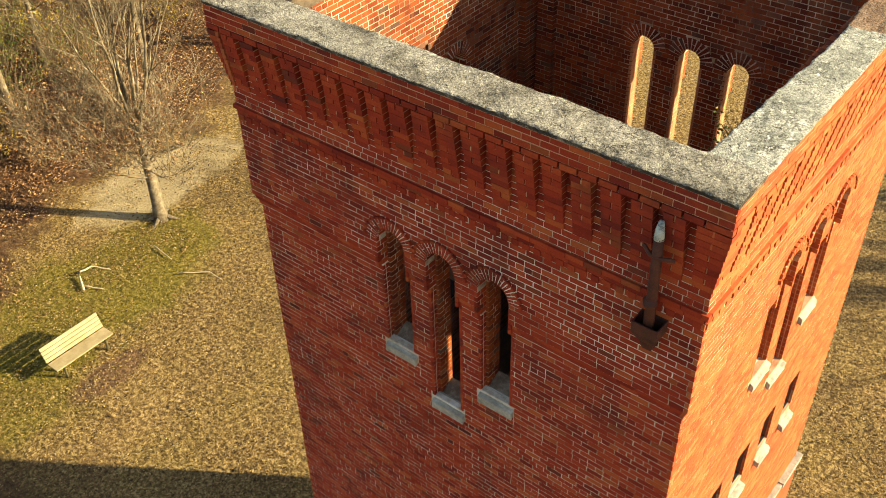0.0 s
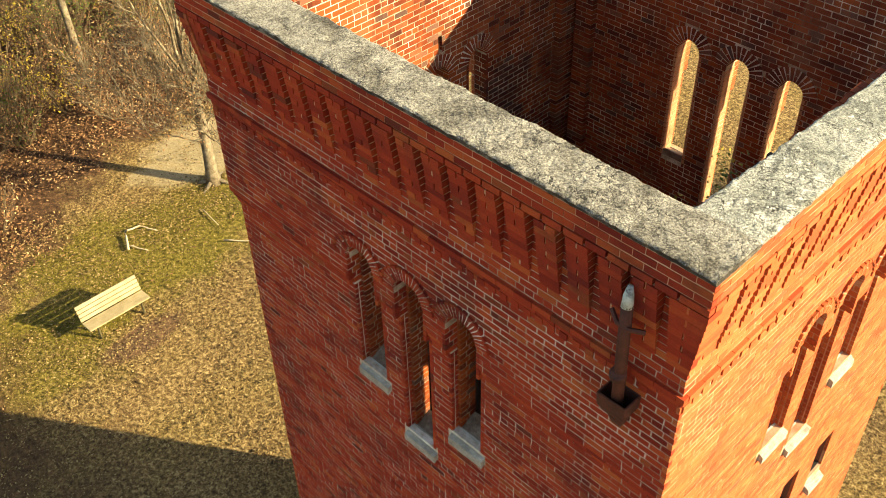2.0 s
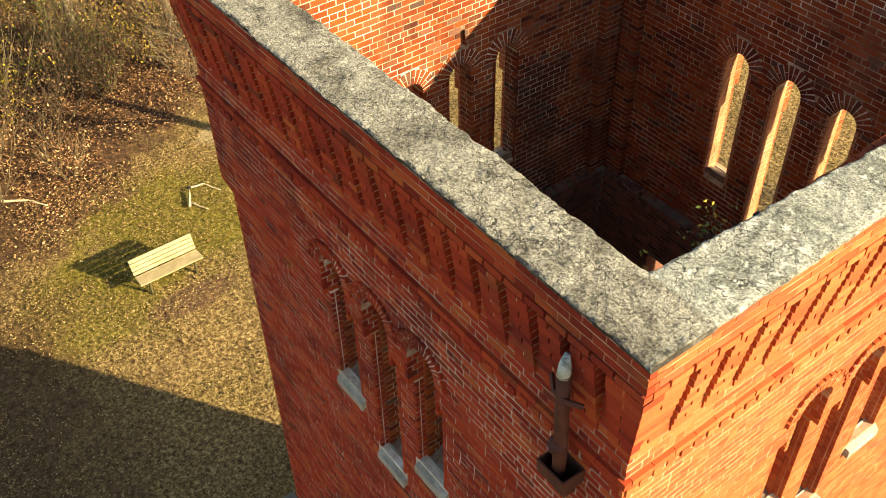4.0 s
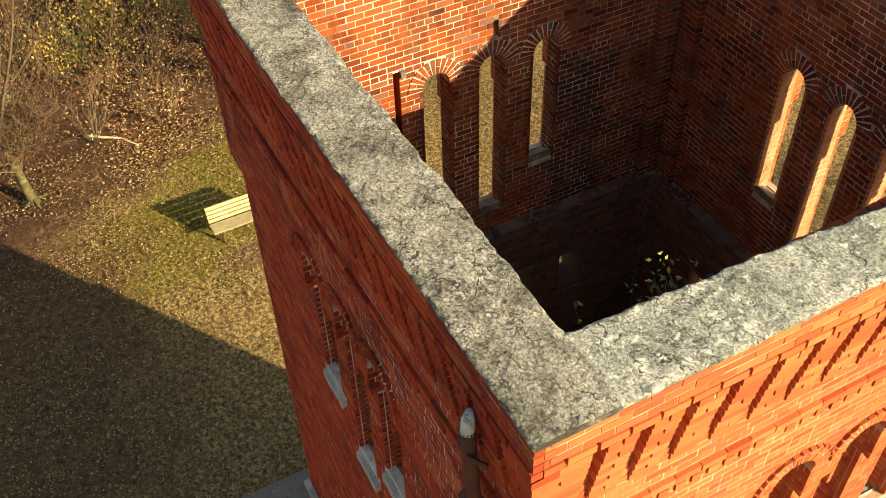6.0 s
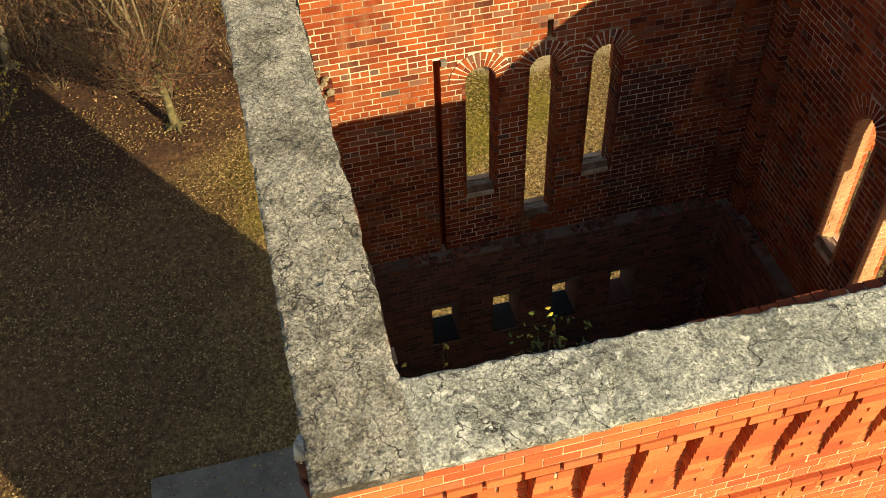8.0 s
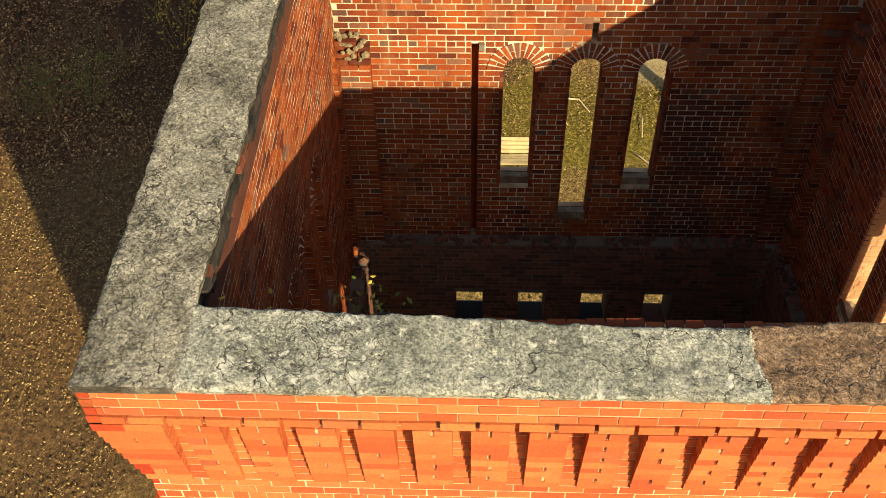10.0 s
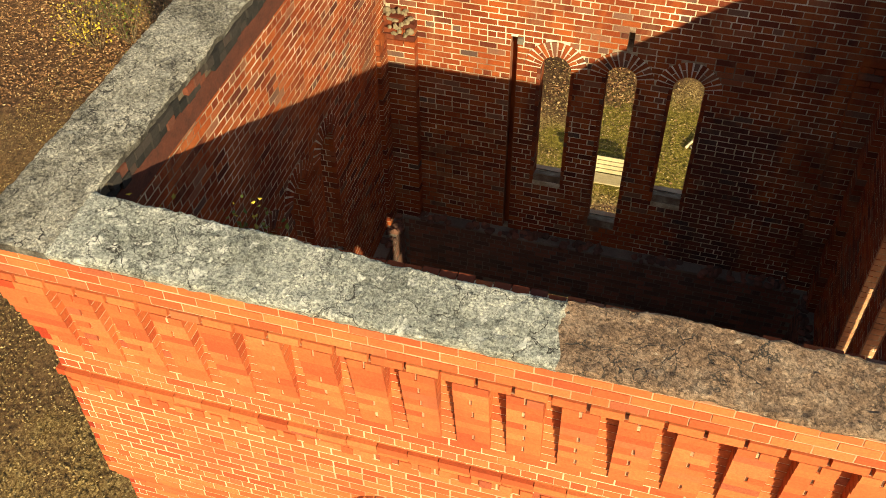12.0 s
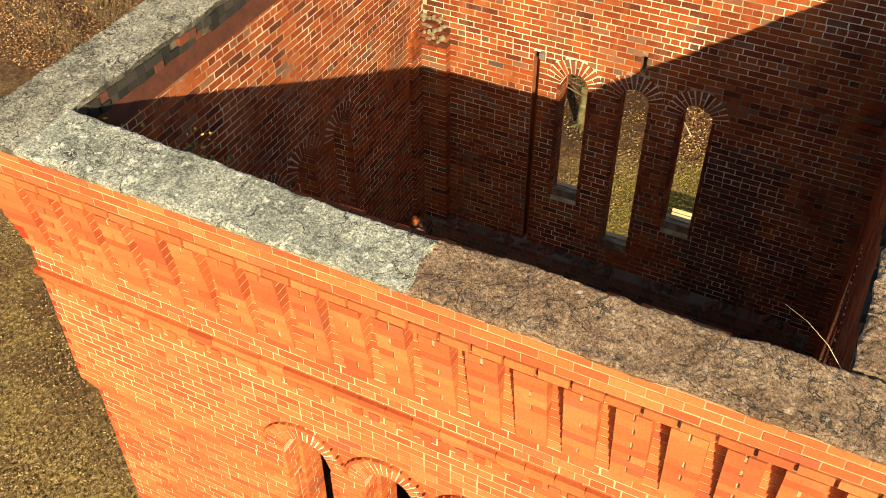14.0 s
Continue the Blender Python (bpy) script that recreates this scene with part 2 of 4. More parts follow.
GREY = [(0.36, (0.085, 0.075, 0.062)), (0.46, (0.28, 0.26, 0.22)), (0.55, (0.50, 0.47, 0.41)), (0.66, (0.70, 0.67, 0.59))]
M_COPE = coping_material("coping_concrete", GREY, (0.74, 0.71, 0.60), 0.65, 1.0)
M_COPE_DARK = coping_material("coping_weathered", [(p, tuple(v * 0.95 for v in c)) for p, c in GREY], (0.62, 0.59, 0.49), 0.66, 1.0)
M_COPE_PALE = coping_material("coping_lichen", [(0.36, (0.15, 0.155, 0.14)), (0.47, (0.41, 0.42, 0.38)), (0.60, (0.70, 0.70, 0.64))], (0.84, 0.83, 0.75), 0.575)
M_COPE_BROWN = coping_material("coping_brown", [(0.36, (0.11, 0.066, 0.046)), (0.48, (0.34, 0.215, 0.145)), (0.62, (0.58, 0.42, 0.31))], (0.62, 0.48, 0.36), 0.62)


def ground_material():
    m, nt, bsdf, pos = material("turf", 1.0)
    sep = nt.nodes.new("ShaderNodeSeparateXYZ")
    nt.links.new(pos, sep.inputs[0])
    fine = noise_tex(nt, pos, 9.5, 9.0, 0.82, 0.4)
    mid = noise_tex(nt, pos, 0.55, 6.0, 0.65, 0.3)
    straw = ramp(nt, fine, [(0.38, (0.030, 0.017, 0.006)), (0.5, (0.180, 0.107, 0.038)), (0.62, (0.50, 0.35, 0.155))])
    moss = ramp(nt, fine, [(0.36, (0.034, 0.030, 0.004)), (0.52, (0.145, 0.118, 0.012)), (0.66, (0.32, 0.25, 0.05))])
    sand = ramp(nt, fine, [(0.3, (0.28, 0.20, 0.10)), (0.7, (0.54, 0.44, 0.26))])
    litter = ramp(nt, noise_tex(nt, pos, 5.0, 9.0, 0.8), [(0.34, (0.022, 0.012, 0.007)), (0.5, (0.088, 0.043, 0.019)), (0.66, (0.23, 0.125, 0.056))])

    def spot(x, y, rx, ry, soft):
        dx = math_node(nt, "DIVIDE", math_node(nt, "SUBTRACT", sep.outputs[0], x), rx)
        dy = math_node(nt, "DIVIDE", math_node(nt, "SUBTRACT", sep.outputs[1], y), ry)
        d = math_node(nt, "SQRT", math_node(nt, "ADD", math_node(nt, "MULTIPLY", dx, dx), math_node(nt, "MULTIPLY", dy, dy)))
        d = math_node(nt, "ADD", d, math_node(nt, "MULTIPLY", math_node(nt, "SUBTRACT", mid, 0.5), soft))
        return ramp(nt, d, [(0.75, (1, 1, 1)), (1.0, (0, 0, 0))])

    col = mix(nt, ramp(nt, mid, [(0.45, (0, 0, 0)), (0.62, (1, 1, 1))]), straw, moss)
    col = mix(nt, 0.82, col, straw)
    col = mix(nt, math_node(nt, "MULTIPLY", spot(-22.3, 10.8, 2.7, 5.2, 1.8), 0.85), col, moss)
    col = mix(nt, math_node(nt, "MULTIPLY", spot(-20.6, 6.4, 2.4, 2.4, 1.6), 0.7), col, moss)
    slant = math_node(nt, "MULTIPLY_ADD", sep.outputs[1], -0.3)
    slant.node.inputs[2].default_value = -24.0 + 2.7
    steep = math_node(nt, "MULTIPLY_ADD", sep.outputs[1], -0.9)
    steep.node.inputs[2].default_value = -24.0 + 8.1
    border = math_node(nt, "MINIMUM", slant, math_node(nt, "MAXIMUM", steep, -27.0))
    edge = math_node(nt, "ADD", math_node(nt, "SUBTRACT", border, sep.outputs[0]), math_node(nt, "MULTIPLY", math_node(nt, "SUBTRACT", mid, 0.5), 6.0))
    col = mix(nt, ramp(nt, edge, [(0.0, (0, 0, 0)), (1.0, (1, 1, 1))]), col, litter)
    # brown litter tone that also paints tower shade into the turf south-west of it
    col = mix(nt, math_node(nt, "MULTIPLY", spot(-19.0, -3.0, 13.0, 9.5, 1.0), 0.8), col, litter)
    col = mix(nt, math_node(nt, "MULTIPLY", spot(-27.8, 0.8, 6.8, 5.8, 1.2), 0.9), col, ramp(nt, fine, [(0.36, (0.016, 0.009, 0.006)), (0.52, (0.055, 0.026, 0.014)), (0.66, (0.15, 0.075, 0.035))]))
    for x, y, rx, ry in ((-25.4, 15.6, 1.7, 3.8),):
        col = mix(nt, math_node(nt, "MULTIPLY", spot(x, y, rx, ry, 1.5), 0.85), col, sand)
    col = mix(nt, math_node(nt, "MULTIPLY", spot(-19.15, 8.7, 0.55, 1.5, 0.9), 0.85), col, ramp(nt, fine, [(0.36, (0.075, 0.038, 0.020)), (0.62, (0.22, 0.12, 0.065))]))
    nt.links.new(col, bsdf.inputs["Base Color"])
    bump(nt, bsdf, fine, 1.0, 0.06)
    return m


M_GROUND = ground_material()


# ---- building blocks ----
def mesh_of(name, verts, faces, mats, smooth=False):
    me = bpy.data.meshes.new(name)
    me.from_pydata([tuple(v) for v in verts], [], faces)
    for m in (mats if isinstance(mats, (list, tuple)) else [mats]):
        me.materials.append(m)
    if smooth:
        me.polygons.foreach_set("use_smooth", [True] * len(me.polygons))
    me.update()
    return me


def put(name, verts, faces, mats, parent=None, label="", smooth=False):
    ob = new(name, mesh_of(name, verts, faces, mats, smooth))
    if parent:
        ob.parent = parent
    return tagged(ob, label)


def part(name, bm, m, parent, label=""):
    me = bpy.data.meshes.new(name)
    bmesh.ops.recalc_face_normals(bm, faces=bm.faces)
    bm.to_mesh(me)
    bm.free()
    me.materials.append(m)
    ob = new(name, me)
    ob.parent = parent
    return tagged(ob, label)


CX, CY = -5.19, 9.23
WALL, INNER, LOWER, COPE = 3.0, 2.63, 2.47, 3.13
TOP, COPE_T, LEDGE, TABLE = 14.92, 0.055, 10.08, 5.8
SHAFT, ORDER, STEP = 2.93, 2.835, 12.15  # lower wall face, back of the outer window order, height of the setback
FACES = {"south": ((1, 0), (0, -1)), "east": ((0, 1), (1, 0)), "north": ((-1, 0), (0, 1)), "west": ((0, -1), (-1, 0))}
COURSE, LONG, JOINT = 0.0735, 0.200, 0.0125


def at(side, s, d, z):
    (ux, uy), (nx, ny) = FACES[side]
    return (CX + ux * s + nx * d, CY + uy * s + ny * d, z)


BOX = [(0, 1, 3, 2), (4, 6, 7, 5), (0, 4, 5, 1), (2, 3, 7, 6), (0, 2, 6, 4), (1, 5, 7, 3)]


class Heap:
    """Gathers boxes and prisms of one mesh."""

    def __init__(self):
        self.v, self.f = [], []

    def box(self, side, s0, s1, d0, d1, z0, z1):
        n = len(self.v)
        self.v += [at(side, s, d, z) for s in (s0, s1) for d in (d0, d1) for z in (z0, z1)]
        self.f += [tuple(n + i for i in q) for q in BOX]

    def prism(self, side, poly, d0, d1):
        n, k = len(self.v), len(poly)
        self.v += [at(side, s, d0, z) for s, z in poly] + [at(side, s, d1, z) for s, z in poly]
        self.f += [tuple(range(n + k - 1, n - 1, -1)), tuple(range(n + k, n + 2 * k))]
        self.f += [(n + i, n + (i + 1) % k, n + k + (i + 1) % k, n + k + i) for i in range(k)]

    def put(self, name, m, parent=None, label=""):
        return put(name, self.v, self.f, m, parent, label)


# windows: three round-headed lancets on each side, four small square ones below on three sides
LANCETS = [(-0.71, 10.95), (0.0, 10.38), (0.71, 10.95)]
SPRING, HALF_IN, HALF_OUT, RING = 12.585, 0.168, 0.205, 0.345
TRIO = LANCETS
HEADS = {"north": (12.650, 1.035, -0.05)}  # springing, spread and shift where a side differs
LOW = [-1.22, -0.405, 0.41, 1.225]
LOW_HALF, LOW_Z0, LOW_Z1 = 0.19, 8.47, 9.18


def lancets_of(side):
    spring, spread, shift = HEADS.get(side, (12.585, 1.0, 0.0))
    return spring, [(c * spread + shift, sill) for c, sill in TRIO]


def arch_poly(c, sill, half, top, left, right):
    """The wall above a window head, between the lines left and right."""
    pts = [(left, SPRING)]
    pts += [(c - half * math.cos(a), SPRING + half * math.sin(a)) for a in np.linspace(0, math.pi, 15)]
    return pts + [(right, SPRING), (right, top), (left, top)]


def wall_layer(heap, side, d0, d1, half, wide, z_low, z_top, low_windows, chase=False):
    edges = [-wide, -1.065, -0.355, 0.355, 1.065, wide]
    base = LEDGE
    if low_windows:
        heap.box(side, -wide, wide, d0, d1, z_low, LOW_Z0)
        heap.box(side, -wide, wide, d0, d1, LOW_Z1, base)
        cuts = [-wide] + [v for c in LOW for v in (c - LOW_HALF, c + LOW_HALF)] + [wide]
        for a, b in zip(cuts[::2], cuts[1::2]):
            heap.box(side, a, b, d0, d1, LOW_Z0, LOW_Z1)
    else:
        heap.box(side, -wide, wide, d0, d1, z_low, base)
    heap.box(side, edges[0], edges[1], d0, d1, base, z_top)
    if chase:
        heap.box(side, edges[4], 1.14, d0, d1, base, z_top)
        heap.box(side, 1.14, 1.22, d0 + 0.12, d1, base, 12.92)
        heap.box(side, 1.14, 1.22, d0, d1, 12.92, z_top)
        heap.box(side, 1.22, edges[5], d0, d1, base, z_top)
    else:
        heap.box(side, edges[4], edges[5], d0, d1, base, z_top)
    for (c, sill), a, b in zip(LANCETS, edges[1:4], edges[2:5]):
        heap.box(side, a, b, d0, d1, base, sill)
        heap.box(side, a, c - half, d0, d1, sill, SPRING)
        heap.box(side, c + half, b, d0, d1, sill, SPRING)
        if chase and c == 0.0:
            heap.prism(side, arch_poly(c, sill, half, 12.97, a, b), d0, d1)
            heap.box(side, a, -0.075, d0, d1, 12.97, 13.18)
            heap.box(side, -0.01, b, d0, d1, 12.97, 13.18)
            heap.box(side, a, b, d0, d1, 13.18, z_top)
        else:
            heap.prism(side, arch_poly(c, sill, half, z_top, a, b), d0, d1)


def wall_skin(heap, side, d0, d1, half, wide, z_low, z_top):
    """The upper, prouder part of the outer face."""
    edges = [-wide, -1.065, -0.355, 0.355, 1.065, wide]
    heap.box(side, edges[0], edges[1], d0, d1, z_low, z_top)
    heap.box(side, edges[4], edges[5], d0, d1, z_low, z_top)
    for (c, sill), a, b in zip(LANCETS, edges[1:4], edges[2:5]):
        heap.box(side, a, c - half, d0, d1, z_low, SPRING)
        heap.box(side, c + half, b, d0, d1, z_low, SPRING)
        heap.prism(side, arch_poly(c, sill, half, z_top, a, b), d0, d1)


def gaps_outer(z0, z1, low):
    out = []
    for c, sill in LANCETS:
        if z1 > sill - 0.13 and z0 < SPRING:
            grow = 0.06 if z0 < sill else 0.0
            out.append((c - HALF_OUT - 0.004 - grow, c + HALF_OUT + 0.004 + grow))
        elif SPRING <= z0 < SPRING + RING + 0.012:
            h = math.sqrt(max((RING + 0.012) ** 2 - (max(0.5 * (z0 + z1) - SPRING, 0)) ** 2, 0))
            out.append((c - h, c + h))
    if low and z1 > LOW_Z0 - 0.12 and z0 < LOW_Z1:
        out += [(c - LOW_HALF, c + LOW_HALF) for c in LOW]
    return out


def gaps_inner(z0, z1, low):
    out = []
    for c, sill in LANCETS:
        if z1 > sill and z0 < SPRING - 0.02:
            out.append((c - HALF_IN, c + HALF_IN))
        elif SPRING - 0.02 <= z0 < SPRING + 0.34:
            h = math.sqrt(max(0.350 ** 2 - (max(0.5 * (z0 + z1) - SPRING, 0)) ** 2, 0))
            out.append((c - h, c + h))
    return out


def gaps_lower(z0, z1, low):
    return [(c - LOW_HALF, c + LOW_HALF) for c in LOW] if low and z1 > LOW_Z0 and z0 < LOW_Z1 else []


def courses(rng, z0, z1, wide, gaps, low, quoin=0, extra=()):
    """Bricks of a face as (s0, s1, z0, z1), in common bond with a header course in every seven."""
    rows = []
    n = int(round((z1 - z0) / COURSE))
    for r in range(n):
        a, b = z0 + r * COURSE + JOINT / 2, z0 + (r + 1) * COURSE - JOINT / 2
        left = -wide + (quoin if r % 2 else 0)
        right = wide - (0 if r % 2 else quoin)
        free = [(left, right)]
        for g0, g1 in list(gaps(a, b, low)) + [e[:2] for e in extra if b > e[2] and a < e[3]]:
            free = [piece for f0, f1 in free for piece in ((f0, min(f1, g0)), (max(f0, g1), f1)) if piece[1] - piece[0] > 0.03]
        step = LONG / 2 if r % 7 == 3 else LONG
        shift = (0.5 if r % 2 else 0.0) * step + rng.uniform(-0.012, 0.012)
        for f0, f1 in free:
            s = -wide + shift + math.floor((f0 + wide - shift) / step) * step
            start = f0
            while s < f1:
                p, q = (f0 if start == f0 else max(s + JOINT / 2, start)), min(s + step - JOINT / 2, f1)
                if f1 - q < 0.036:
                    q = f1
                if q - p > 0.03:
                    rows.append((p, q, a, b))
                    start = q
                if q == f1:
                    break
                s += step
    return rows


def lay(side, rows, d_face, inward, rng, m, parent, name, choose, wear=0.0, label=""):
    """Lays bricks on a face: the chosen full ones as pieces of their own, the rest joined."""
    heap, singles = Heap(), []
    for p, q, a, b in rows:
        out = rng.uniform(0.001, 0.0036)
        if wear and rng.random() < wear:
            out = rng.uniform(-0.03, -0.004)
        full = abs(q - p - (LONG - JOINT)) < 1e-4
        if full and choose(0.5 * (p + q), 0.5 * (a + b)) and len(singles) < 300:
            singles.append((0.5 * (p + q), 0.5 * (a + b), out))
            continue
        p, q, a, b = p + rng.uniform(-0.003, 0.003), q + rng.uniform(-0.003, 0.003), a + rng.uniform(-0.002, 0.002), b + rng.uniform(-0.002, 0.002)
        if not inward:
            p, q, a, b = p - 0.002, q + 0.002, a - 0.0018, b + 0.0018
        if inward:
            heap.box(side, p, q, d_face - out, d_face + 0.04, a, b)
        else:
            heap.box(side, p, q, d_face - 0.04, d_face + out, a, b)
    if heap.v:
        tagged(heap.put(name, m, parent, label), kind="stuff")
    return singles


PIECES = []


def pieces_later(side, singles, d_face, inward, m, parent):
    PIECES.append((side, singles, d_face, inward, m, parent))


def jamb_bricks(heap, side, half, c, z0, z1, d0, d1, parts, rng):
    n = int((z1 - z0) / COURSE)
    for r in range(n):
        a, b = z0 + r * COURSE + JOINT / 2, z0 + (r + 1) * COURSE - JOINT / 2
        cut = d0 + (d1 - d0) * (parts if r % 2 else 1 - parts)
        for sgn in (-1, 1):
            for e0, e1 in ((d0, cut - JOINT / 2), (cut + JOINT / 2, d1)):
                if e1 - e0 < 0.02:
                    continue
                o = rng.uniform(0.002, 0.005)
                s0, s1 = sorted((c + sgn * (half - o), c + sgn * (half + 0.036)))
                heap.box(side, s0, s1, e0, e1, a, b)


def ring_bricks(heap, side, c, r0, r1, count, d0, d1, rng, split=0.0):
    """Voussoirs of a round arch; with a count of 1 the plain mortar bed behind them."""
    number, shrink = (16, 0.0) if count == 1 else (count, 0.15)
    for i in range(number):
        a0 = math.pi * (i + shrink) / number
        a1 = math.pi * (i + 1 - shrink) / number
        cuts = [(r0, r1)]
        if i % 2 and split:
            cuts = [(r0, r0 + (r1 - r0) * split - 0.005), (r0 + (r1 - r0) * split + 0.005, r1)]
        for q0, q1 in cuts:
            o = rng.uniform(0, 0.004) if count > 1 else 0.0
            poly = [(c + r * math.cos(a), SPRING + r * math.sin(a)) for r, a in ((q0, a0), (q1, a0), (q1, a1), (q0, a1))]
            heap.prism(side, poly, d0, d1 + o if d1 > d0 else d1 - o)


# ---- ground ----
def build_ground():
    n, verts, faces = 120, [], []
    coords = [math.copysign(abs(v) ** 2.2, v) * 400.0 for v in np.linspace(-1, 1, n + 1)]
    for y in coords:
        for x in coords:
            d = math.hypot(x, y - 5)
            h = 0.10 * noise.noise((x * 0.13, y * 0.13, 0)) * min(1.0, max(0.0, (d - 12) / 15)) - 0.02
            verts.append((x - 10, y + 5, h))
    faces = [(r * (n + 1) + c, r * (n + 1) + c + 1, (r + 1) * (n + 1) + c + 1, (r + 1) * (n + 1) + c) for r in range(n) for c in range(n)]
    ob = put("ground", verts, faces, M_GROUND, smooth=True)
    return tagged(ob, "tan winter grass with moss, sand patches and leaf litter", "ground", kind="structure")


ground = build_ground()


# ---- tower ----
rng = random.Random(4)
FRIEZE0 = 13.845
walls = {}
for side in FACES:
    SPRING, LANCETS = lancets_of(side)
    heap = Heap()
    low = side != "south"
    ns = side in ("south", "north")
    wall_layer(heap, side, ORDER, SHAFT, HALF_OUT + 0.001, SHAFT if ns else ORDER, TABLE, TOP - COPE_T, low)
    wall_skin(heap, side, SHAFT, WALL, HALF_OUT + 0.001, WALL if ns else SHAFT, STEP + 2 * COURSE, TOP - COPE_T)
    label = "roofless red brick tower wall with three arched lancet windows"
    walls[side] = tagged(heap.put("wall_" + side, M_LIME if side == "south" else M_MORTAR_RED), label, "wall", kind="structure")
    heap = Heap()
    wall_layer(heap, side, INNER, ORDER, HALF_IN + 0.001, ORDER if ns else INNER, TABLE, TOP - COPE_T, low, side == "west")
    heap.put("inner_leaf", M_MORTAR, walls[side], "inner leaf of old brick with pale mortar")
    heap = Heap()
    wide = INNER if side in ("south", "north") else LOWER
    if low:
        heap.box(side, -wide, wide, LOWER, INNER - 0.001, 0, LOW_Z0)
        heap.box(side, -wide, wide, LOWER, INNER - 0.001, LOW_Z1, LEDGE)
        cuts = [-wide] + [v for c in LOW for v in (c - LOW_HALF, c + LOW_HALF)] + [wide]
        for a, b in zip(cuts[::2], cuts[1::2]):
            heap.box(side, a, b, LOWER, INNER - 0.001, LOW_Z0, LOW_Z1)
    else:
        heap.box(side, -wide, wide, LOWER, INNER - 0.001, 0, LEDGE)
    heap.put("lower_lining", M_MORTAR_DARK, walls[side], "dark lower brick lining with a broken ledge")
    heap = Heap()
    wide = 2.99 if ns else INNER
    heap.box(side, -wide, wide, INNER, 2.99, -0.2, TABLE - 0.1)
    heap.put("base", M_BRICK, walls[side], "wider brick base stage")
    heap = Heap()
    s = -3.02
    while s < 3.0:
        q = min(s + rng.uniform(0.5, 0.9), 3.02)
        lip = rng.uniform(-0.012, 0.012)
        heap.prism(side, [(s + 0.004, TABLE - 0.1), (q - 0.004, TABLE - 0.1), (q - 0.004, TABLE + lip), (s + 0.004, TABLE + lip)], ORDER, 3.03 + lip - (0 if ns else 0.004))
        s = q
    heap.put("water_table", M_SILL, walls[side], "pale stone ledge above the base")

for side in FACES:
    SPRING, LANCETS = lancets_of(side)
    low = side != "south"
    wall = walls[side]
    near = side in ("south", "east")
    # the south side takes the brick with shade in its colour
    M_FACE = M_BRICK_SHADED if side == "south" else M_BRICK
    # outer face
    pick = {"south": lambda s, z: s > -0.4 and 12.55 < z < 13.45, "east": lambda s, z: s < 1.0 and 12.55 < z < 13.45}.get(side, lambda s, z: False)
    rows = courses(rng, STEP + 3 * COURSE, FRIEZE0, WALL + 0.003, gaps_outer, low, 0.05)
    pieces_later(side, lay(side, rows, WALL, False, rng, M_FACE, wall, "face_bricks", pick), WALL, False, M_FACE, wall)
    for r in range(3):
        d = SHAFT + (WALL - SHAFT) * (r + 1) / 3
        rows = courses(rng, STEP + r * COURSE, STEP + (r + 1) * COURSE, d + 0.003, gaps_outer, low, 0.05)
        lay(side, rows, d, False, rng, M_FACE, wall, "setback_bricks", lambda s, z: False)
    rows = courses(rng, TABLE, STEP, SHAFT + 0.003, gaps_outer, low, 0.05)
    lay(side, rows, SHAFT, False, rng, M_FACE, wall, "shaft_bricks", lambda s, z: False)
    # inner face
    extra = [(-0.001, 0.0, 99, 99)]
    if side == "west":
        extra = [(1.14, 1.22, LEDGE, 12.92), (-0.075, -0.01, 12.97, 13.18)]
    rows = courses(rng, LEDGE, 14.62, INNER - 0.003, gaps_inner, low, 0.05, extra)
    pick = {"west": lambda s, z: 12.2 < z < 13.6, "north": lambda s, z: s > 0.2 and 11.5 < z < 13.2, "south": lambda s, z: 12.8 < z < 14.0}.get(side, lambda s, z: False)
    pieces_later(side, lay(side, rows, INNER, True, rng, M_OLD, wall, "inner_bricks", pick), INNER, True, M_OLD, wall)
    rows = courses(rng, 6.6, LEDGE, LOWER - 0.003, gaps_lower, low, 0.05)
    lay(side, rows, LOWER, True, rng, M_BRICK_DARK, wall, "lower_bricks", lambda s, z: False)
    # reveals and arches
    for c, sill in LANCETS:
        heap, inner, reveal = Heap(), Heap(), Heap()
        jamb_bricks(heap, side, HALF_OUT, c, sill, STEP, ORDER + 0.002, SHAFT + 0.004, 0.5, rng)
        jamb_bricks(heap, side, HALF_OUT, c, STEP, SPRING, ORDER + 0.002, WALL + 0.004, 0.35, rng)
        jamb_bricks(reveal, side, HALF_IN, c, sill, SPRING, INNER - 0.004, ORDER + 0.006, 0.42, rng)
        ring_bricks(heap, side, c, HALF_OUT, RING, 20, WALL - 0.03, WALL + 0.014, rng, 0.55)
        ring_bricks(heap, side, c, HALF_OUT - 0.004, HALF_OUT + 0.02, 11, ORDER + 0.002, WALL - 0.034, rng)
        ring_bricks(heap, side, c, RING + 0.003, 0.375 if near else 0.37, 15, WALL - 0.02, WALL + 0.030, rng)
        ring_bricks(inner, side, c, HALF_IN, 0.345, 14, ORDER - 0.004, INNER - 0.013, rng, 0.5)
        ring_bricks(inner, side, c, HALF_IN, HALF_OUT + 0.004, 11, ORDER - 0.05, ORDER + 0.006, rng)
        bed = Heap()
        ring_bricks(bed, side, c, HALF_OUT + 0.002, RING, 1, WALL - 0.03, WALL + 0.011, rng)
        ring_bricks(bed, side, c, HALF_IN + 0.002, 0.344, 1, INNER + 0.05, INNER - 0.0095, rng)
        bed.put("arch_mortar", M_LIME, wall)
        # north reveals get the sun-brightened colour, the others plain brick tones
        reveal.put("reveal", {"north": M_REVEAL_SUNLIT, "east": M_BRICK}.get(side, M_OLD), wall, "brick window reveal")
        heap.put("window_arch", M_FACE, wall, "brick arch ring and toothed jambs")
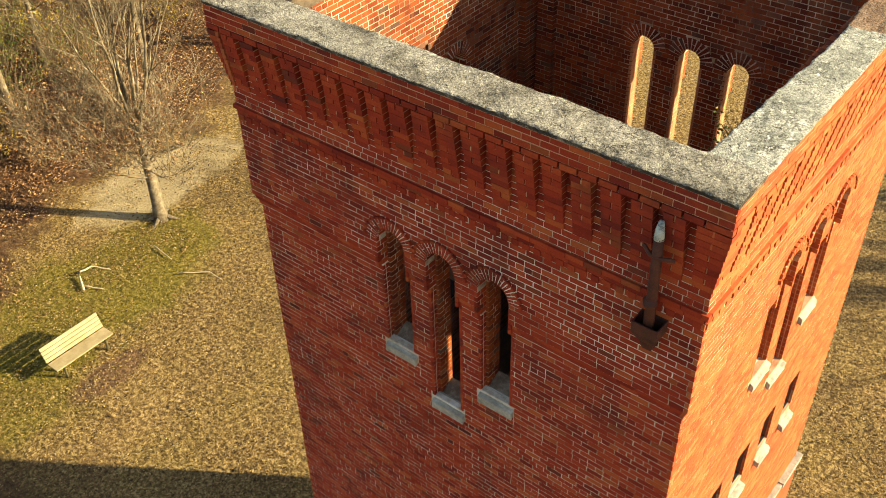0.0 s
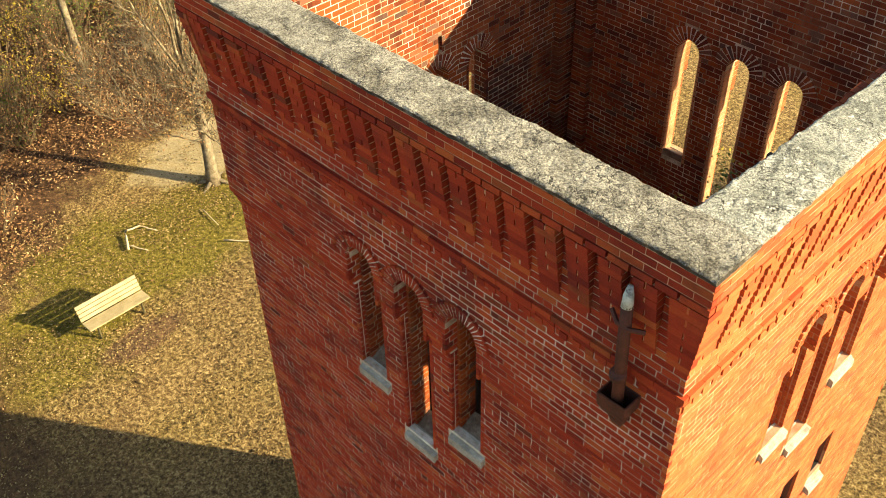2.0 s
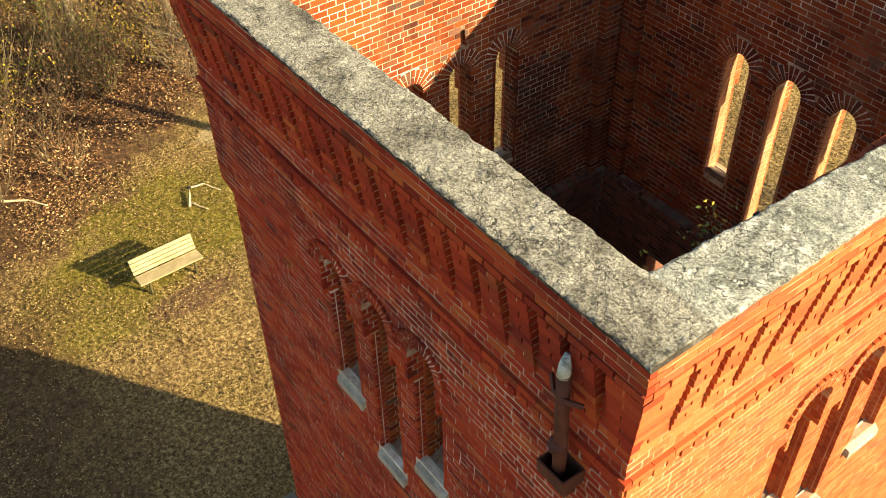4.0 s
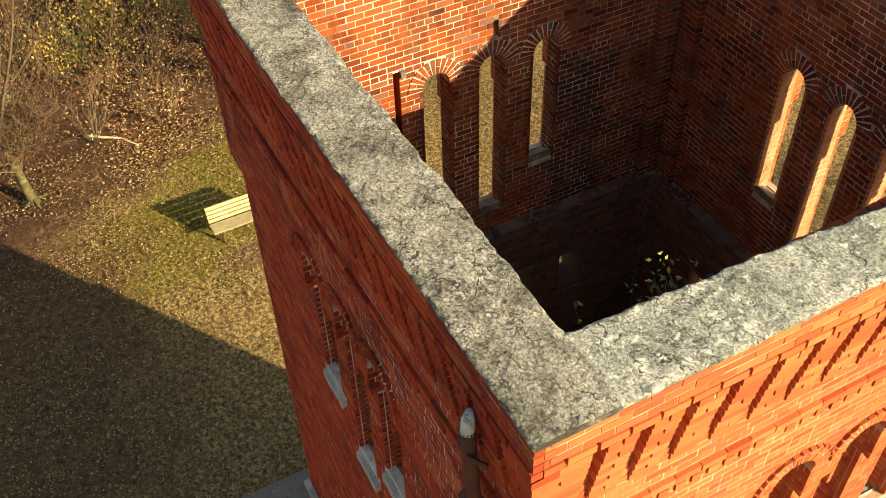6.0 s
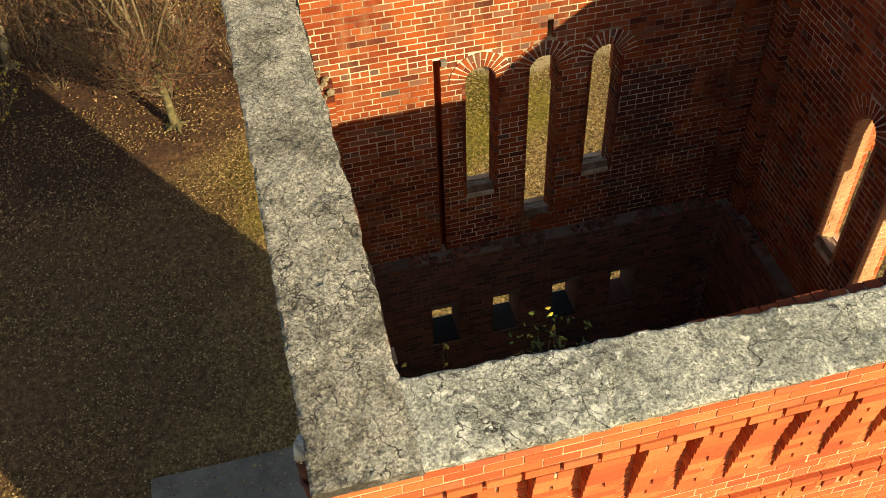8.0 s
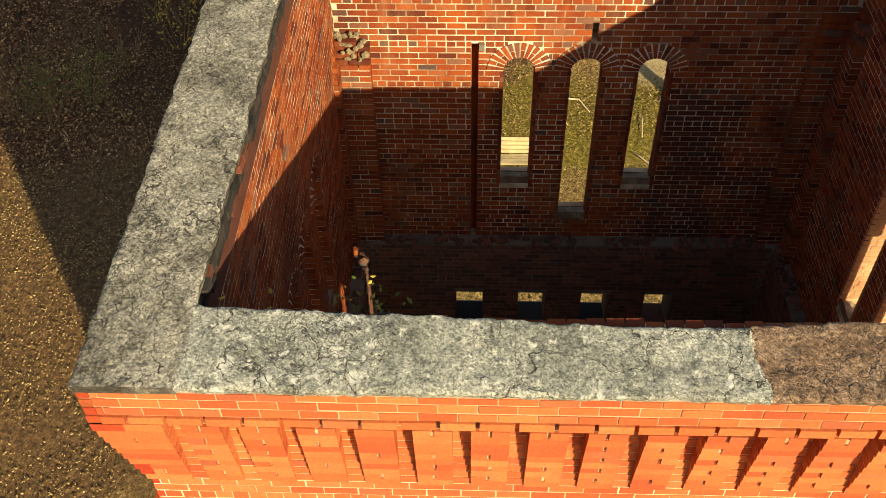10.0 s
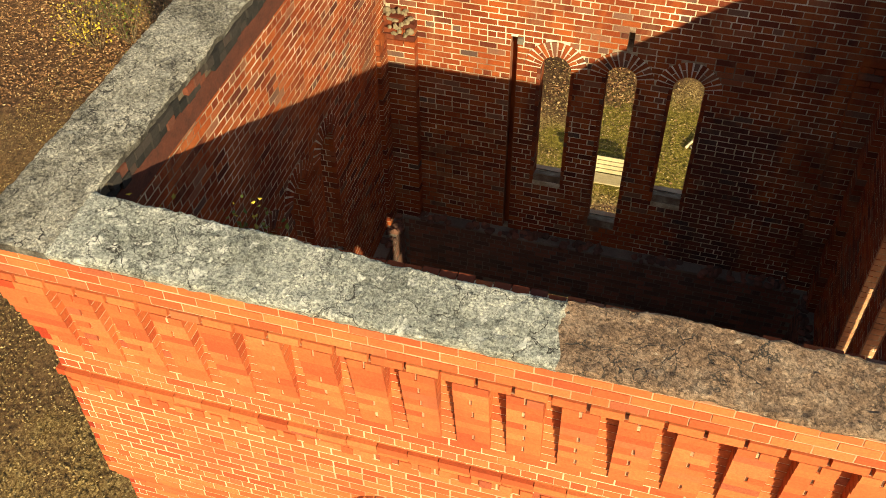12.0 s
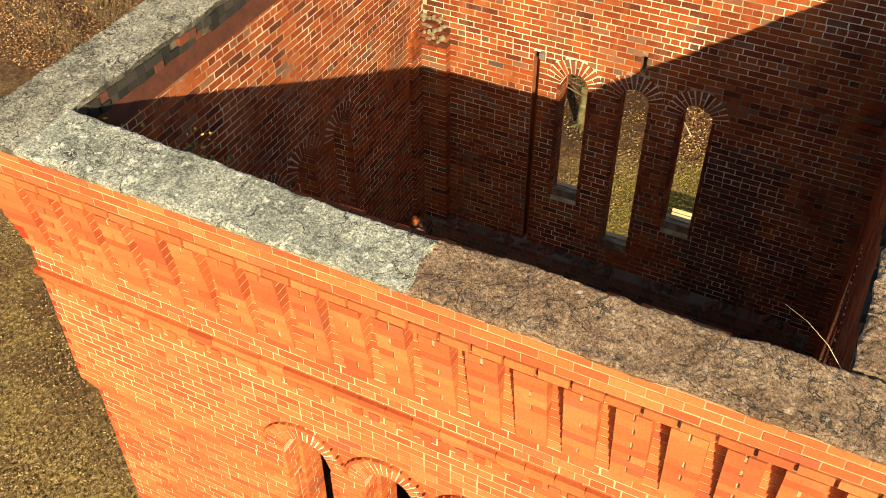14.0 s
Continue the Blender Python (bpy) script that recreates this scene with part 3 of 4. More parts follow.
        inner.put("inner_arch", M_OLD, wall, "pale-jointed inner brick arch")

    # corbelled frieze, dentils and string course
    heap, core, blobs = Heap(), Heap(), Heap()
    count = 20 if side == "south" else 19
    first, pitch = {"south": (-2.954, 0.3013), "east": (-2.70, 0.300)}.get(side, (-2.80, 0.305))
    SLOT = 0.098
    proj = 0.118
    full = WALL + proj
    z = FRIEZE0
    ew = 0.0 if side in ("south", "north") else 1.0
    for i in range(count + 1):
        pier = Heap()
        for r in range(10):
            a, b = FRIEZE0 + r * COURSE + 0.006, FRIEZE0 + (r + 1) * COURSE - 0.006
            d = WALL + 0.006 + proj * (r + 1) / 10
            s0 = -d + ew * 0.002 if i == 0 else first + (i - 1) * pitch + SLOT / 2
            s1 = d - ew * 0.002 if i == count else first + i * pitch - SLOT / 2
            m0 = 0.5 * (s0 + s1) + rng.uniform(-0.006, 0.006)
            j = rng.uniform(-0.002, 0.003)
            if r % 2 and rng.random() < 0.75:
                pier.box(side, s0, m0 - 0.009, WALL - 0.05, d + j, a, b)
                pier.box(side, m0 + 0.009, s1, WALL - 0.05, d + j + 0.001, a, b)
            else:
                pier.box(side, s0, s1, WALL - 0.05, d + j, a, b)
        pier.put("corbel_pier", M_FACE, wall)
    z = FRIEZE0 + 10 * COURSE
    zt = z
    cw = full - 0.005 - ew * 0.13
    core.box(side, -cw + 0.05, cw - 0.05, WALL - 0.05, full - 0.045, zt, zt + COURSE)
    core.box(side, -cw, cw, WALL - 0.05, full - 0.002, zt + COURSE, TOP - COPE_T)
    for i in range(count + 1):
        s1 = WALL if i == count else first + i * pitch - SLOT / 2 - 0.003
        s0 = -WALL if i == 0 else first + (i - 1) * pitch + SLOT / 2 + 0.003
        for r in range(10):
            core.box(side, s0, s1, WALL - 0.05, WALL + 0.002 + proj * r / 10, FRIEZE0 + r * COURSE - 0.004, FRIEZE0 + (r + 1) * COURSE - 0.004)
            lump = rng.uniform(-0.008, 0.006)
            if rng.random() < 0.3:
                blobs.box(side, 0.5 * (s0 + s1) - 0.02, 0.5 * (s0 + s1) + 0.02, WALL - 0.05, WALL + 0.003 + proj * (r + 1) / 10, FRIEZE0 + r * COURSE + 0.018 + lump, FRIEZE0 + (r + 1) * COURSE - 0.018 + lump)
    for i in range(count):
        c0 = first + i * pitch
        for r in range(10):
            heap.box(side, c0 - SLOT / 2 - 0.01, c0 + SLOT / 2 + 0.01, WALL - 0.05, WALL + 0.004, FRIEZE0 + r * COURSE + 0.005, FRIEZE0 + (r + 1) * COURSE - 0.005)
    r = 0
    while zt < TOP - COPE_T - 0.02:
        a, b = zt + JOINT / 2, min(zt + COURSE, TOP - COPE_T) - JOINT / 2
        gap = 0.022 if r == 0 else 0.008
        step = LONG
        s = -full - step * (0.5 if r % 2 else 0.0)
        while s < full:
            p, q = max(s + gap / 2, -full - 0.004 + ew * 0.07), min(s + step - gap / 2, full + 0.004 - ew * 0.07)
            if full - s - step < 0.09:
                q = full + 0.004 - ew * 0.07
            if p < -full + 0.02 * (1 - ew):
                p = -full - 0.004
            if s + step * 0.5 < full and q - p > 0.03:
                heap.box(side, p, q, full - 0.06, full + rng.uniform(-0.001, 0.004) + (0.008 if r == 0 else 0), a + rng.uniform(-0.002, 0.002), b + rng.uniform(-0.002, 0.002))
            s += step
        zt += COURSE
        r += 1
    heap.put("frieze", M_FACE, wall, "brick frieze with small dentils above the slots")
    core.put("frieze_core", M_MORTAR_WARM, wall)
    blobs.put("pier_mortar", M_MORTAR_WARM, wall)
    heap = Heap()
    z1, reach = 13.545, WALL + 0.036 - 0.068 * ew
    s = -reach
    while s < reach - 0.01:
        q = min(s + LONG, reach)
        heap.box(side, s + 0.003, q - 0.003, WALL - 0.03, WALL + 0.036 + rng.uniform(-0.005, 0.003), z1 + rng.uniform(-0.003, 0.003), z1 + 0.058)
        s += LONG
    reach = WALL + 0.008 - 0.040 * ew
    s = -reach
    while s < reach - 0.01:
        q = min(s + LONG, reach)
        heap.box(side, s + 0.005, q - 0.005, WALL - 0.03, WALL + 0.009 + rng.uniform(-0.003, 0.002), z1 - 0.068, z1 - 0.005)
        s += LONG
    s = -WALL + 0.02
    while s < WALL - 0.08:
        if rng.random() > 0.06:
            heap.box(side, s, s + 0.078, WALL - 0.03, WALL + 0.017 + rng.uniform(-0.006, 0.002), z1 - 0.140, z1 - 0.069)
        s += 0.1305
    heap.put("string_course", M_FACE, wall, "projecting brick string course over small dentils")

# window sills

def sill_stone(side, c, z, half, d0, d1, slope, parent, m=None, thick=0.105):
    bm = bmesh.new()
    bmesh.ops.create_cube(bm, size=1.0)
    bmesh.ops.subdivide_edges(bm, edges=bm.edges, cuts=4, use_grid_fill=True)
    for v in bm.verts:
        s, d, h = v.co.x, v.co.y + 0.5, v.co.z
        wob = 0.007 * noise.noise((s * 5 + c * 7, d * 5 + z, h * 3)) + 0.005 * noise.noise((s * 13 + c, d * 13, h * 9))
        dd = d0 + (d1 - d0) * d
        v.co = at(side, c + s * 2 * half + wob, dd + wob, z + (h - 0.5) * thick + 0.06 + wob - slope * d + (0.0 if abs(s) < 0.49 else -0.006))
    return part("sill", bm, m or M_SILL, parent, "weathered stone window sill")


for side in FACES:
    SPRING, LANCETS = lancets_of(side)
    for c, sill in LANCETS:
        sill_stone(side, c + 0.02, sill - 0.05, HALF_OUT + 0.035, ORDER + 0.005, SHAFT + 0.055, 0.075, walls[side], M_SILL_DIRTY if side == "west" else M_SILL)
        sill_stone(side, c, sill + 0.045, HALF_IN - 0.004, INNER + 0.012, ORDER + 0.01, 0.11, walls[side], M_SILL_DIRTY, 0.20)
    if side != "south":
        for c in LOW:
            inner_sill = Heap()
            inner_sill.box(side, c - LOW_HALF, c + LOW_HALF, LOWER + 0.004, SHAFT - 0.035, LOW_Z0 - 0.02, LOW_Z0 + 0.03)
            inner_sill.put("inner_sill", M_TAR, walls[side])
            lining = Heap()
            for e in (-1, 1):
                a, b = sorted((c + e * (LOW_HALF - 0.012), c + e * (LOW_HALF - 0.001)))
                lining.box(side, a, b, LOWER + 0.004, SHAFT - 0.035, LOW_Z0 + 0.032, LOW_Z1 - 0.002)
            lining.put("window_lining", M_BRICK_DARK, walls[side], "dark brick jambs of the small window")
            if side != "west":
                sill_stone(side, c, LOW_Z0 - 0.15, LOW_HALF - 0.004, SHAFT - 0.03, SHAFT + 0.08, 0.05, walls[side])


# corner piers and the groove beside the west windows
def corner_pier(side, s0, s1, z1, depth, seed):
    r = random.Random(seed)
    heap, bricks = Heap(), Heap()
    heap.box(side, s0 + 0.006, s1 - 0.006, INNER - depth + 0.006, INNER + 0.02, LEDGE, z1 - 0.32)
    z, k = LEDGE, 0
    while z < z1:
        crumble = max(0.0, (z - z1 + 0.3) / 0.3)
        a, b = z + JOINT / 2, z + COURSE - JOINT / 2
        m0 = s0 + (s1 - s0) * (0.36 if k % 2 else 0.64)
        for p, q in ((s0, m0 - 0.005), (m0 + 0.005, s1)):
            if r.random() > crumble * 0.55:
                bricks.box(side, p, q, INNER - depth + r.uniform(0, 0.006) + 0.05 * crumble * r.random(), INNER + 0.01, a, b)
        z += COURSE
        k += 1
    thing = bricks.put("corner_pier", M_OLD, walls[side], "square brick corner pier with a crumbled top")
    heap.put("pier_core", M_MORTAR, thing)


corner_pier("west", 2.27, 2.62, 13.0, 0.13, 1)
corner_pier("west", -2.62, -2.27, 13.3, 0.11, 2)
corner_pier("north", 2.2, 2.49, 13.4, 0.10, 3)
corner_pier("south", -2.49, -2.25, 12.9, 0.05, 5)

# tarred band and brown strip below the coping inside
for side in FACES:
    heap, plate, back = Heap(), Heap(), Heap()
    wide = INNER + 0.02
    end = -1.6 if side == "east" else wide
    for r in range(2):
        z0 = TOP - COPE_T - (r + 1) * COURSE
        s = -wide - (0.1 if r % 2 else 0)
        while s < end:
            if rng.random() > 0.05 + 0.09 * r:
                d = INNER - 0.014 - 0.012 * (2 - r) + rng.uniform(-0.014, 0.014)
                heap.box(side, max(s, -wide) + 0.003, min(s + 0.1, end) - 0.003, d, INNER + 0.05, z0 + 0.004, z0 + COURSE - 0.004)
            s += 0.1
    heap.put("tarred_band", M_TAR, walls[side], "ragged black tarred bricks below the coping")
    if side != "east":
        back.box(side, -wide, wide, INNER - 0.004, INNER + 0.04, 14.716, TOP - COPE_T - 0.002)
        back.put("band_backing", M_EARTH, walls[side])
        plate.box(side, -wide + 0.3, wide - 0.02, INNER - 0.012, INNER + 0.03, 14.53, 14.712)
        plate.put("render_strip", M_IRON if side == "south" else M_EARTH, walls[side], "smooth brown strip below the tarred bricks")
# loose header course on the bared top of the east wall
heap = Heap()
s = -2.5
while s < 2.6:
    heap.box("east", s + 0.004, s + 0.098, INNER - 0.012 + rng.uniform(-0.012, 0.012), 2.84, TOP - COPE_T - 0.06, TOP - COPE_T + rng.uniform(0.0, 0.014))
    s += 0.102
heap.put("top_course", M_OLD, walls["east"], "bared header bricks along the wall top")
heap = Heap()
heap.box("west", 1.141, 1.219, INNER + 0.112, INNER + 0.13, LEDGE, 12.919)
heap.box("west", 1.1402, 1.146, INNER + 0.004, INNER + 0.112, LEDGE, 12.919)
heap.box("west", 1.214, 1.2198, INNER + 0.004, INNER + 0.112, LEDGE, 12.919)
heap.put("chase_lining", M_OLD, walls["west"], "dark upright chase beside the window")
heap = Heap()
heap.box("west", 0.72 + 0.36, 1.139, INNER - 0.05, INNER + 0.01, 12.86, 12.93)
heap.put("chase_cap", M_SLAB, walls["west"], "small weathered cap stone")

# coping slabs
def coping(side, s0, s1, m, seed, label, inner=2.60, drop=0.0, rough=1.0, shrink=0.0):
    nu, nv = max(8, int((s1 - s0) / 0.017)), 32
    verts, faces = [], []

    def jag(s, k, amp):
        return amp * (noise.noise((s * 2.3, k, seed)) + 0.6 * noise.noise((s * 9.0, k, seed + 3)) + 0.35 * noise.noise((s * 24.0, k, seed)))

    for i in range(nu + 1):
        s = s0 + (s1 - s0) * i / nu
        a = inner + shrink * min(1.0, max(0.0, (s + 2.5) / 2.2)) + jag(s, 1.7, 0.024 * rough)
        b = COPE + 0.004 + jag(s, 5.1, 0.020)
        ring = [(a + 0.004, -COPE_T)]
        ring += [(a + (b - a) * j / nv, 0.0) for j in range(nv + 1)]
        ring += [(b - 0.006, -COPE_T * 0.6), (b - 0.016, -COPE_T)]
        for j, (d, h) in enumerate(ring):
            if 0 < j <= nv + 1:
                px, py, _ = at(side, s, d, 0)
                lump = noise.noise((px * 1.6, py * 1.6, 1)) * 0.010 + noise.noise((px * 6, py * 6, 2)) * 0.007 + noise.noise((px * 19, py * 19, 3)) * 0.006 + noise.noise((px * 48, py * 48, 4)) * 0.009
                h = h + lump * rough - (0.010 if j in (1, nv + 1) else 0.0) - drop
            near_end = max(0.0, 1 - min(s - s0, s1 - s) / 0.15) if side in ("east", "south") and min(abs(s), abs(s - 0.285), abs(s + 0.528)) < 0.5 else 0.0
            verts.append(at(side, s + near_end * 0.05 * noise.noise((d * 7, 0.5, 7)), d, TOP + h))
    k = nv + 4
    faces = [(i * k + j, i * k + j + 1, (i + 1) * k + j + 1, (i + 1) * k + j) for i in range(nu) for j in range(k - 1)]
    faces += [tuple(range(k - 1, -1, -1)), tuple(nu * k + j for j in range(k))]
    faces += [((i + 1) * k, i * k, i * k + k - 1, (i + 1) * k + k - 1)[::-1] for i in range(nu)]
    ob = put("coping_slab", verts, faces, m, smooth=True)
    bm = bmesh.new()
    bm.from_mesh(ob.data)
    bmesh.ops.recalc_face_normals(bm, faces=bm.faces)
    bm.to_mesh(ob.data)
    bm.free()
    ob.data.set_sharp_from_angle(angle=0.75)
    return tagged(ob, label, "coping", "coping slabs", "structure")


coping("south", -3.13, -0.528, M_COPE_DARK, 3.0, "cracked grey concrete coping on the wall top")
coping("south", -0.528, 3.13, M_COPE, 9.0, "grey concrete coping with pale lichen and a chipped edge")
coping("east", -2.61, 0.285, M_COPE_PALE, 15.0, "grey-green concrete coping spotted with pale lichen", shrink=0.085)
coping("east", 0.285, 3.13, M_COPE_BROWN, 27.0, "brown crumbling concrete coping with a ragged edge", drop=0.008, rough=1.25, shrink=0.05)
coping("west", -3.13, 2.61, M_COPE, 33.0, "grey concrete coping on the far wall top")
coping("north", -2.61, 2.61, M_COPE_BROWN, 39.0, "brown crumbling concrete coping", rough=1.5)

# broken bricks along the inner ledge and rubble on the corner pier
def rubble(name, spots, size, m, parent, seed, label):
    r = random.Random(seed)
    verts, faces = [], []
    for p in spots:
        bm = bmesh.new()
        bmesh.ops.create_icosphere(bm, subdivisions=1, radius=1.0)
        k = len(verts)
        sx, sy, sz = (size * r.uniform(0.5, 1.3) for _ in range(3))
        for v in bm.verts:
            f = 1 + 0.35 * noise.noise(v.co * 2 + Vector(p) * 3)
            verts.append((p[0] + v.co.x * sx * f, p[1] + v.co.y * sy * f, p[2] + v.co.z * sz * f * 0.8))
        faces += [tuple(k + v.index for v in f.verts) for f in bm.faces]
        bm.free()
    return tagged(put(name, verts, faces, m, parent, label), kind="stuff")


for side in FACES:
    spots = []
    for _ in range(150):
        s = rng.uniform(-2.45, 2.45)
        if noise.noise((s * 1.3, 4.0, len(side))) > -0.15:
            spots.append(at(side, s, rng.uniform(2.46, 2.60), LEDGE + rng.uniform(-0.02, 0.03)))
    rubble("ledge_rubble", spots, 0.055, M_BRICK_DARK, walls[side], 3, "broken dark brick along the ledge")
rubble("pier_rubble", [at("west", rng.uniform(2.3, 2.6), rng.uniform(2.48, 2.62), rng.uniform(12.80, 13.06)) for _ in range(30)], 0.042, M_RUBBLE, walls["west"], 4, "pale crumbled mortar on the pier")

# the floor inside
verts, faces, n = [], [], 40
for j in range(n + 1):
    for i in range(n + 1):
        x, y = CX - LOWER + 2 * LOWER * i / n, CY - LOWER + 2 * LOWER * j / n
        verts.append((x, y, 5.2 + 0.35 * noise.noise((x * 0.8, y * 0.8, 2)) + 0.15 * noise.noise((x * 3, y * 3, 2))))
faces = [(j * (n + 1) + i, j * (n + 1) + i + 1, (j + 1) * (n + 1) + i + 1, (j + 1) * (n + 1) + i) for j in range(n) for i in range(n)]
tagged(put("floor", verts, faces, M_EARTH, smooth=True), "dark rubble and earth inside the tower", "floor", kind="structure")

# concrete slab beside the tower
bm = bmesh.new()
bmesh.ops.create_cube(bm, size=1.0, matrix=Matrix.Translation((-7.1, 5.0, 0.0)) @ Matrix.Diagonal((10.1, 5.5, 0.1, 1)))
bmesh.ops.bevel(bm, geom=bm.edges, offset=0.02, segments=2, affect="EDGES")
me = bpy.data.meshes.new("slab")
bm.to_mesh(me)
bm.free()
me.materials.append(M_SLAB)
tagged(new("pavement", me), "dark grey concrete slab at the foot of the tower", "slab", kind="structure")


# ---- things ----
def tube(path, radii, sides=6):
    """A bent tapered tube as vertices and faces."""
    verts, faces = [], []
    pts = [Vector(p) for p in path]
    for i, p in enumerate(pts):
        way = (pts[min(i + 1, len(pts) - 1)] - pts[max(i - 1, 0)]).normalized()
        side = way.orthogonal().normalized()
        other = way.cross(side)
        for k in range(sides):
            a = 2 * math.pi * k / sides
            verts.append(p + (side * math.cos(a) + other * math.sin(a)) * radii[i])
    for i in range(len(pts) - 1):
        for k in range(sides):
            faces.append((i * sides + k, i * sides + (k + 1) % sides, (i + 1) * sides + (k + 1) % sides, (i + 1) * sides + k))
    faces.append(tuple(range(sides - 1, -1, -1)))
    faces.append(tuple((len(pts) - 1) * sides + k for k in range(sides)))
    return verts, faces


def add(store, made):
    n = len(store[0])
    store[0].extend(made[0])
    store[1].extend(tuple(n + i for i in f) for f in made[1])


def downpipe():
    thing = new("downpipe")
    x, y = -2.66, CY - WALL
    store = ([], [])
    add(store, tube([(x, y - 0.165, 14.34), (x, y - 0.15, 13.95), (x, y - 0.13, 13.6), (x, y - 0.12, 13.22)], [0.046, 0.048, 0.05, 0.05], 14))
    add(store, tube([(x, y - 0.165, 13.63), (x, y - 0.155, 13.58)], [0.066, 0.066], 14))
    put("pipe", *store, M_IRON, thing, "rusty brown iron downpipe", True)
    put("pipe_top", *tube([(x - 0.004, y - 0.15, 14.50), (x - 0.004, y - 0.16, 14.42), (x, y - 0.166, 14.32)], [0.022, 0.040, 0.047], 12), M_ZINC, thing, "crumpled pale zinc pipe end", True)
    store = ([], [])
    for z in (14.14,):
        add(store, tube([(x - 0.15, y - 0.12, z + 0.02), (x - 0.05, y - 0.19, z + 0.005), (x + 0.05, y - 0.19, z), (x + 0.15, y - 0.12, z - 0.015)], [0.020] * 4, 6))
    put("bracket", *store, M_IRON, thing, "iron fixing strap")
    # hopper head: an open tapering box
    verts, faces = [], []
    rings = [(13.34, 0.135, 0.21, 0), (13.20, 0.13, 0.20, 0), (13.06, 0.07, 0.12, 0), (12.96, 0.045, 0.09, 0)]
    inner = [(13.34, 0.122, 0.195), (13.20, 0.115, 0.185), (13.09, 0.06, 0.11)]
    for z, hw, dep, _ in rings[:4]:
        verts += [(x - hw, y, z), (x + hw, y, z), (x + hw, y - dep, z), (x - hw, y - dep, z)]
    k = len(verts)
    for z, hw, dep in inner:
        verts += [(x - hw, y - 0.012, z), (x + hw, y - 0.012, z), (x + hw, y - dep, z), (x - hw, y - dep, z)]
    for r in range(3):
        faces += [(r * 4 + i, r * 4 + (i + 1) % 4, r * 4 + 4 + (i + 1) % 4, r * 4 + 4 + i) for i in range(4)]
    for r in range(2):
        faces += [(k + r * 4 + i, k + r * 4 + 4 + i, k + r * 4 + 4 + (i + 1) % 4, k + r * 4 + (i + 1) % 4) for i in range(4)]
    faces += [(i, k + i, k + (i + 1) % 4, (i + 1) % 4) for i in range(4)] + [(12, 13, 14, 15), (k + 8, k + 11, k + 10, k + 9)]
    put("hopper", verts, faces, M_IRON, thing, "square rusted rainwater hopper head")
    return tagged(thing, "rusty iron downpipe and hopper head on the brick wall", "downpipe")


downpipe()


def bench():
    thing = new("park_bench")
    y0, y1 = 7.68, 9.52

    def slat(name, x, z, wide, thick, tilt):
        bm = bmesh.new()
        m = Matrix.Translation((x, 0.5 * (y0 + y1), z)) @ Matrix.Rotation(tilt, 4, "Y") @ Matrix.Diagonal((wide, y1 - y0, thick, 1))
        bmesh.ops.create_cube(bm, size=1.0, matrix=m)
        bmesh.ops.bevel(bm, geom=bm.edges, offset=0.006, segments=1, affect="EDGES")
        part(name, bm, M_BENCH, thing)

    for i in range(4):
        slat("seat_slat", -19.96 - 0.116 * i, 0.45 - 0.010 * i, 0.105, 0.04, 0.08)
    for i in range(4):
        slat("back_slat", -20.415 - 0.043 * i, 0.50 + 0.113 * i, 0.105, 0.04, radians(69))
    for y in (y0 + 0.25, y1 - 0.25):
        store = ([], [])
        add(store, tube([(-19.98, y, -0.05), (-19.99, y, 0.42)], [0.04, 0.04], 6))
        add(store, tube([(-19.95, y, 0.41), (-20.40, y, 0.38)], [0.03, 0.03], 6))
        add(store, tube([(-20.36, y, -0.05), (-20.42, y, 0.40), (-20.60, y, 0.90)], [0.04, 0.04, 0.03], 6))
        put("leg", *store, M_BARK_DARK, thing, "dark weathered bench leg")
    return tagged(thing, "pale wooden slatted park bench standing on the grass", "bench")


bench()


def grow(r, store, start, way, length, radius, level, tips, spread, curl=0.18, lift=0.12, rich=0):
    """A branch with its side branches."""
    steps = max(3, int(4 + 3 * (2 - level)))
    pts, radii, p, w = [], [], Vector(start), Vector(way).normalized()
    for i in range(steps + 1):
        pts.append(p.copy())
        radii.append(max(radius * (1 - 0.8 * i / steps), 0.008))
        w = (w + Vector((r.uniform(-curl, curl), r.uniform(-curl, curl), r.uniform(-curl, curl) + lift))).normalized()
        p = p + w * (length / steps)
    add(store, tube(pts, radii, 8 if level == 0 else (5 if level == 1 else 3)))
    if level >= 3:
        tips.append(pts[-1])
        return
    number = {0: 9, 1: 7, 2: 5}[level] + rich
    for k in range(number):
        f = r.uniform(0.28, 1.0) if level else r.uniform(0.3, 1.0)
        i = min(int(f * steps), steps - 1)
        base = pts[i].lerp(pts[i + 1], f * steps - i)
        out = Vector((r.gauss(0, 1), r.gauss(0, 1), r.uniform(-0.1, 0.9))).normalized()
        d = ((pts[i + 1] - pts[i]).normalized() + out * spread).normalized()
        grow(r, store, base, d, length * r.uniform(0.38, 0.66), radii[i] * r.uniform(0.4, 0.6), level + 1, tips, spread, curl, lift * 0.6, rich)
        tips.append(base)


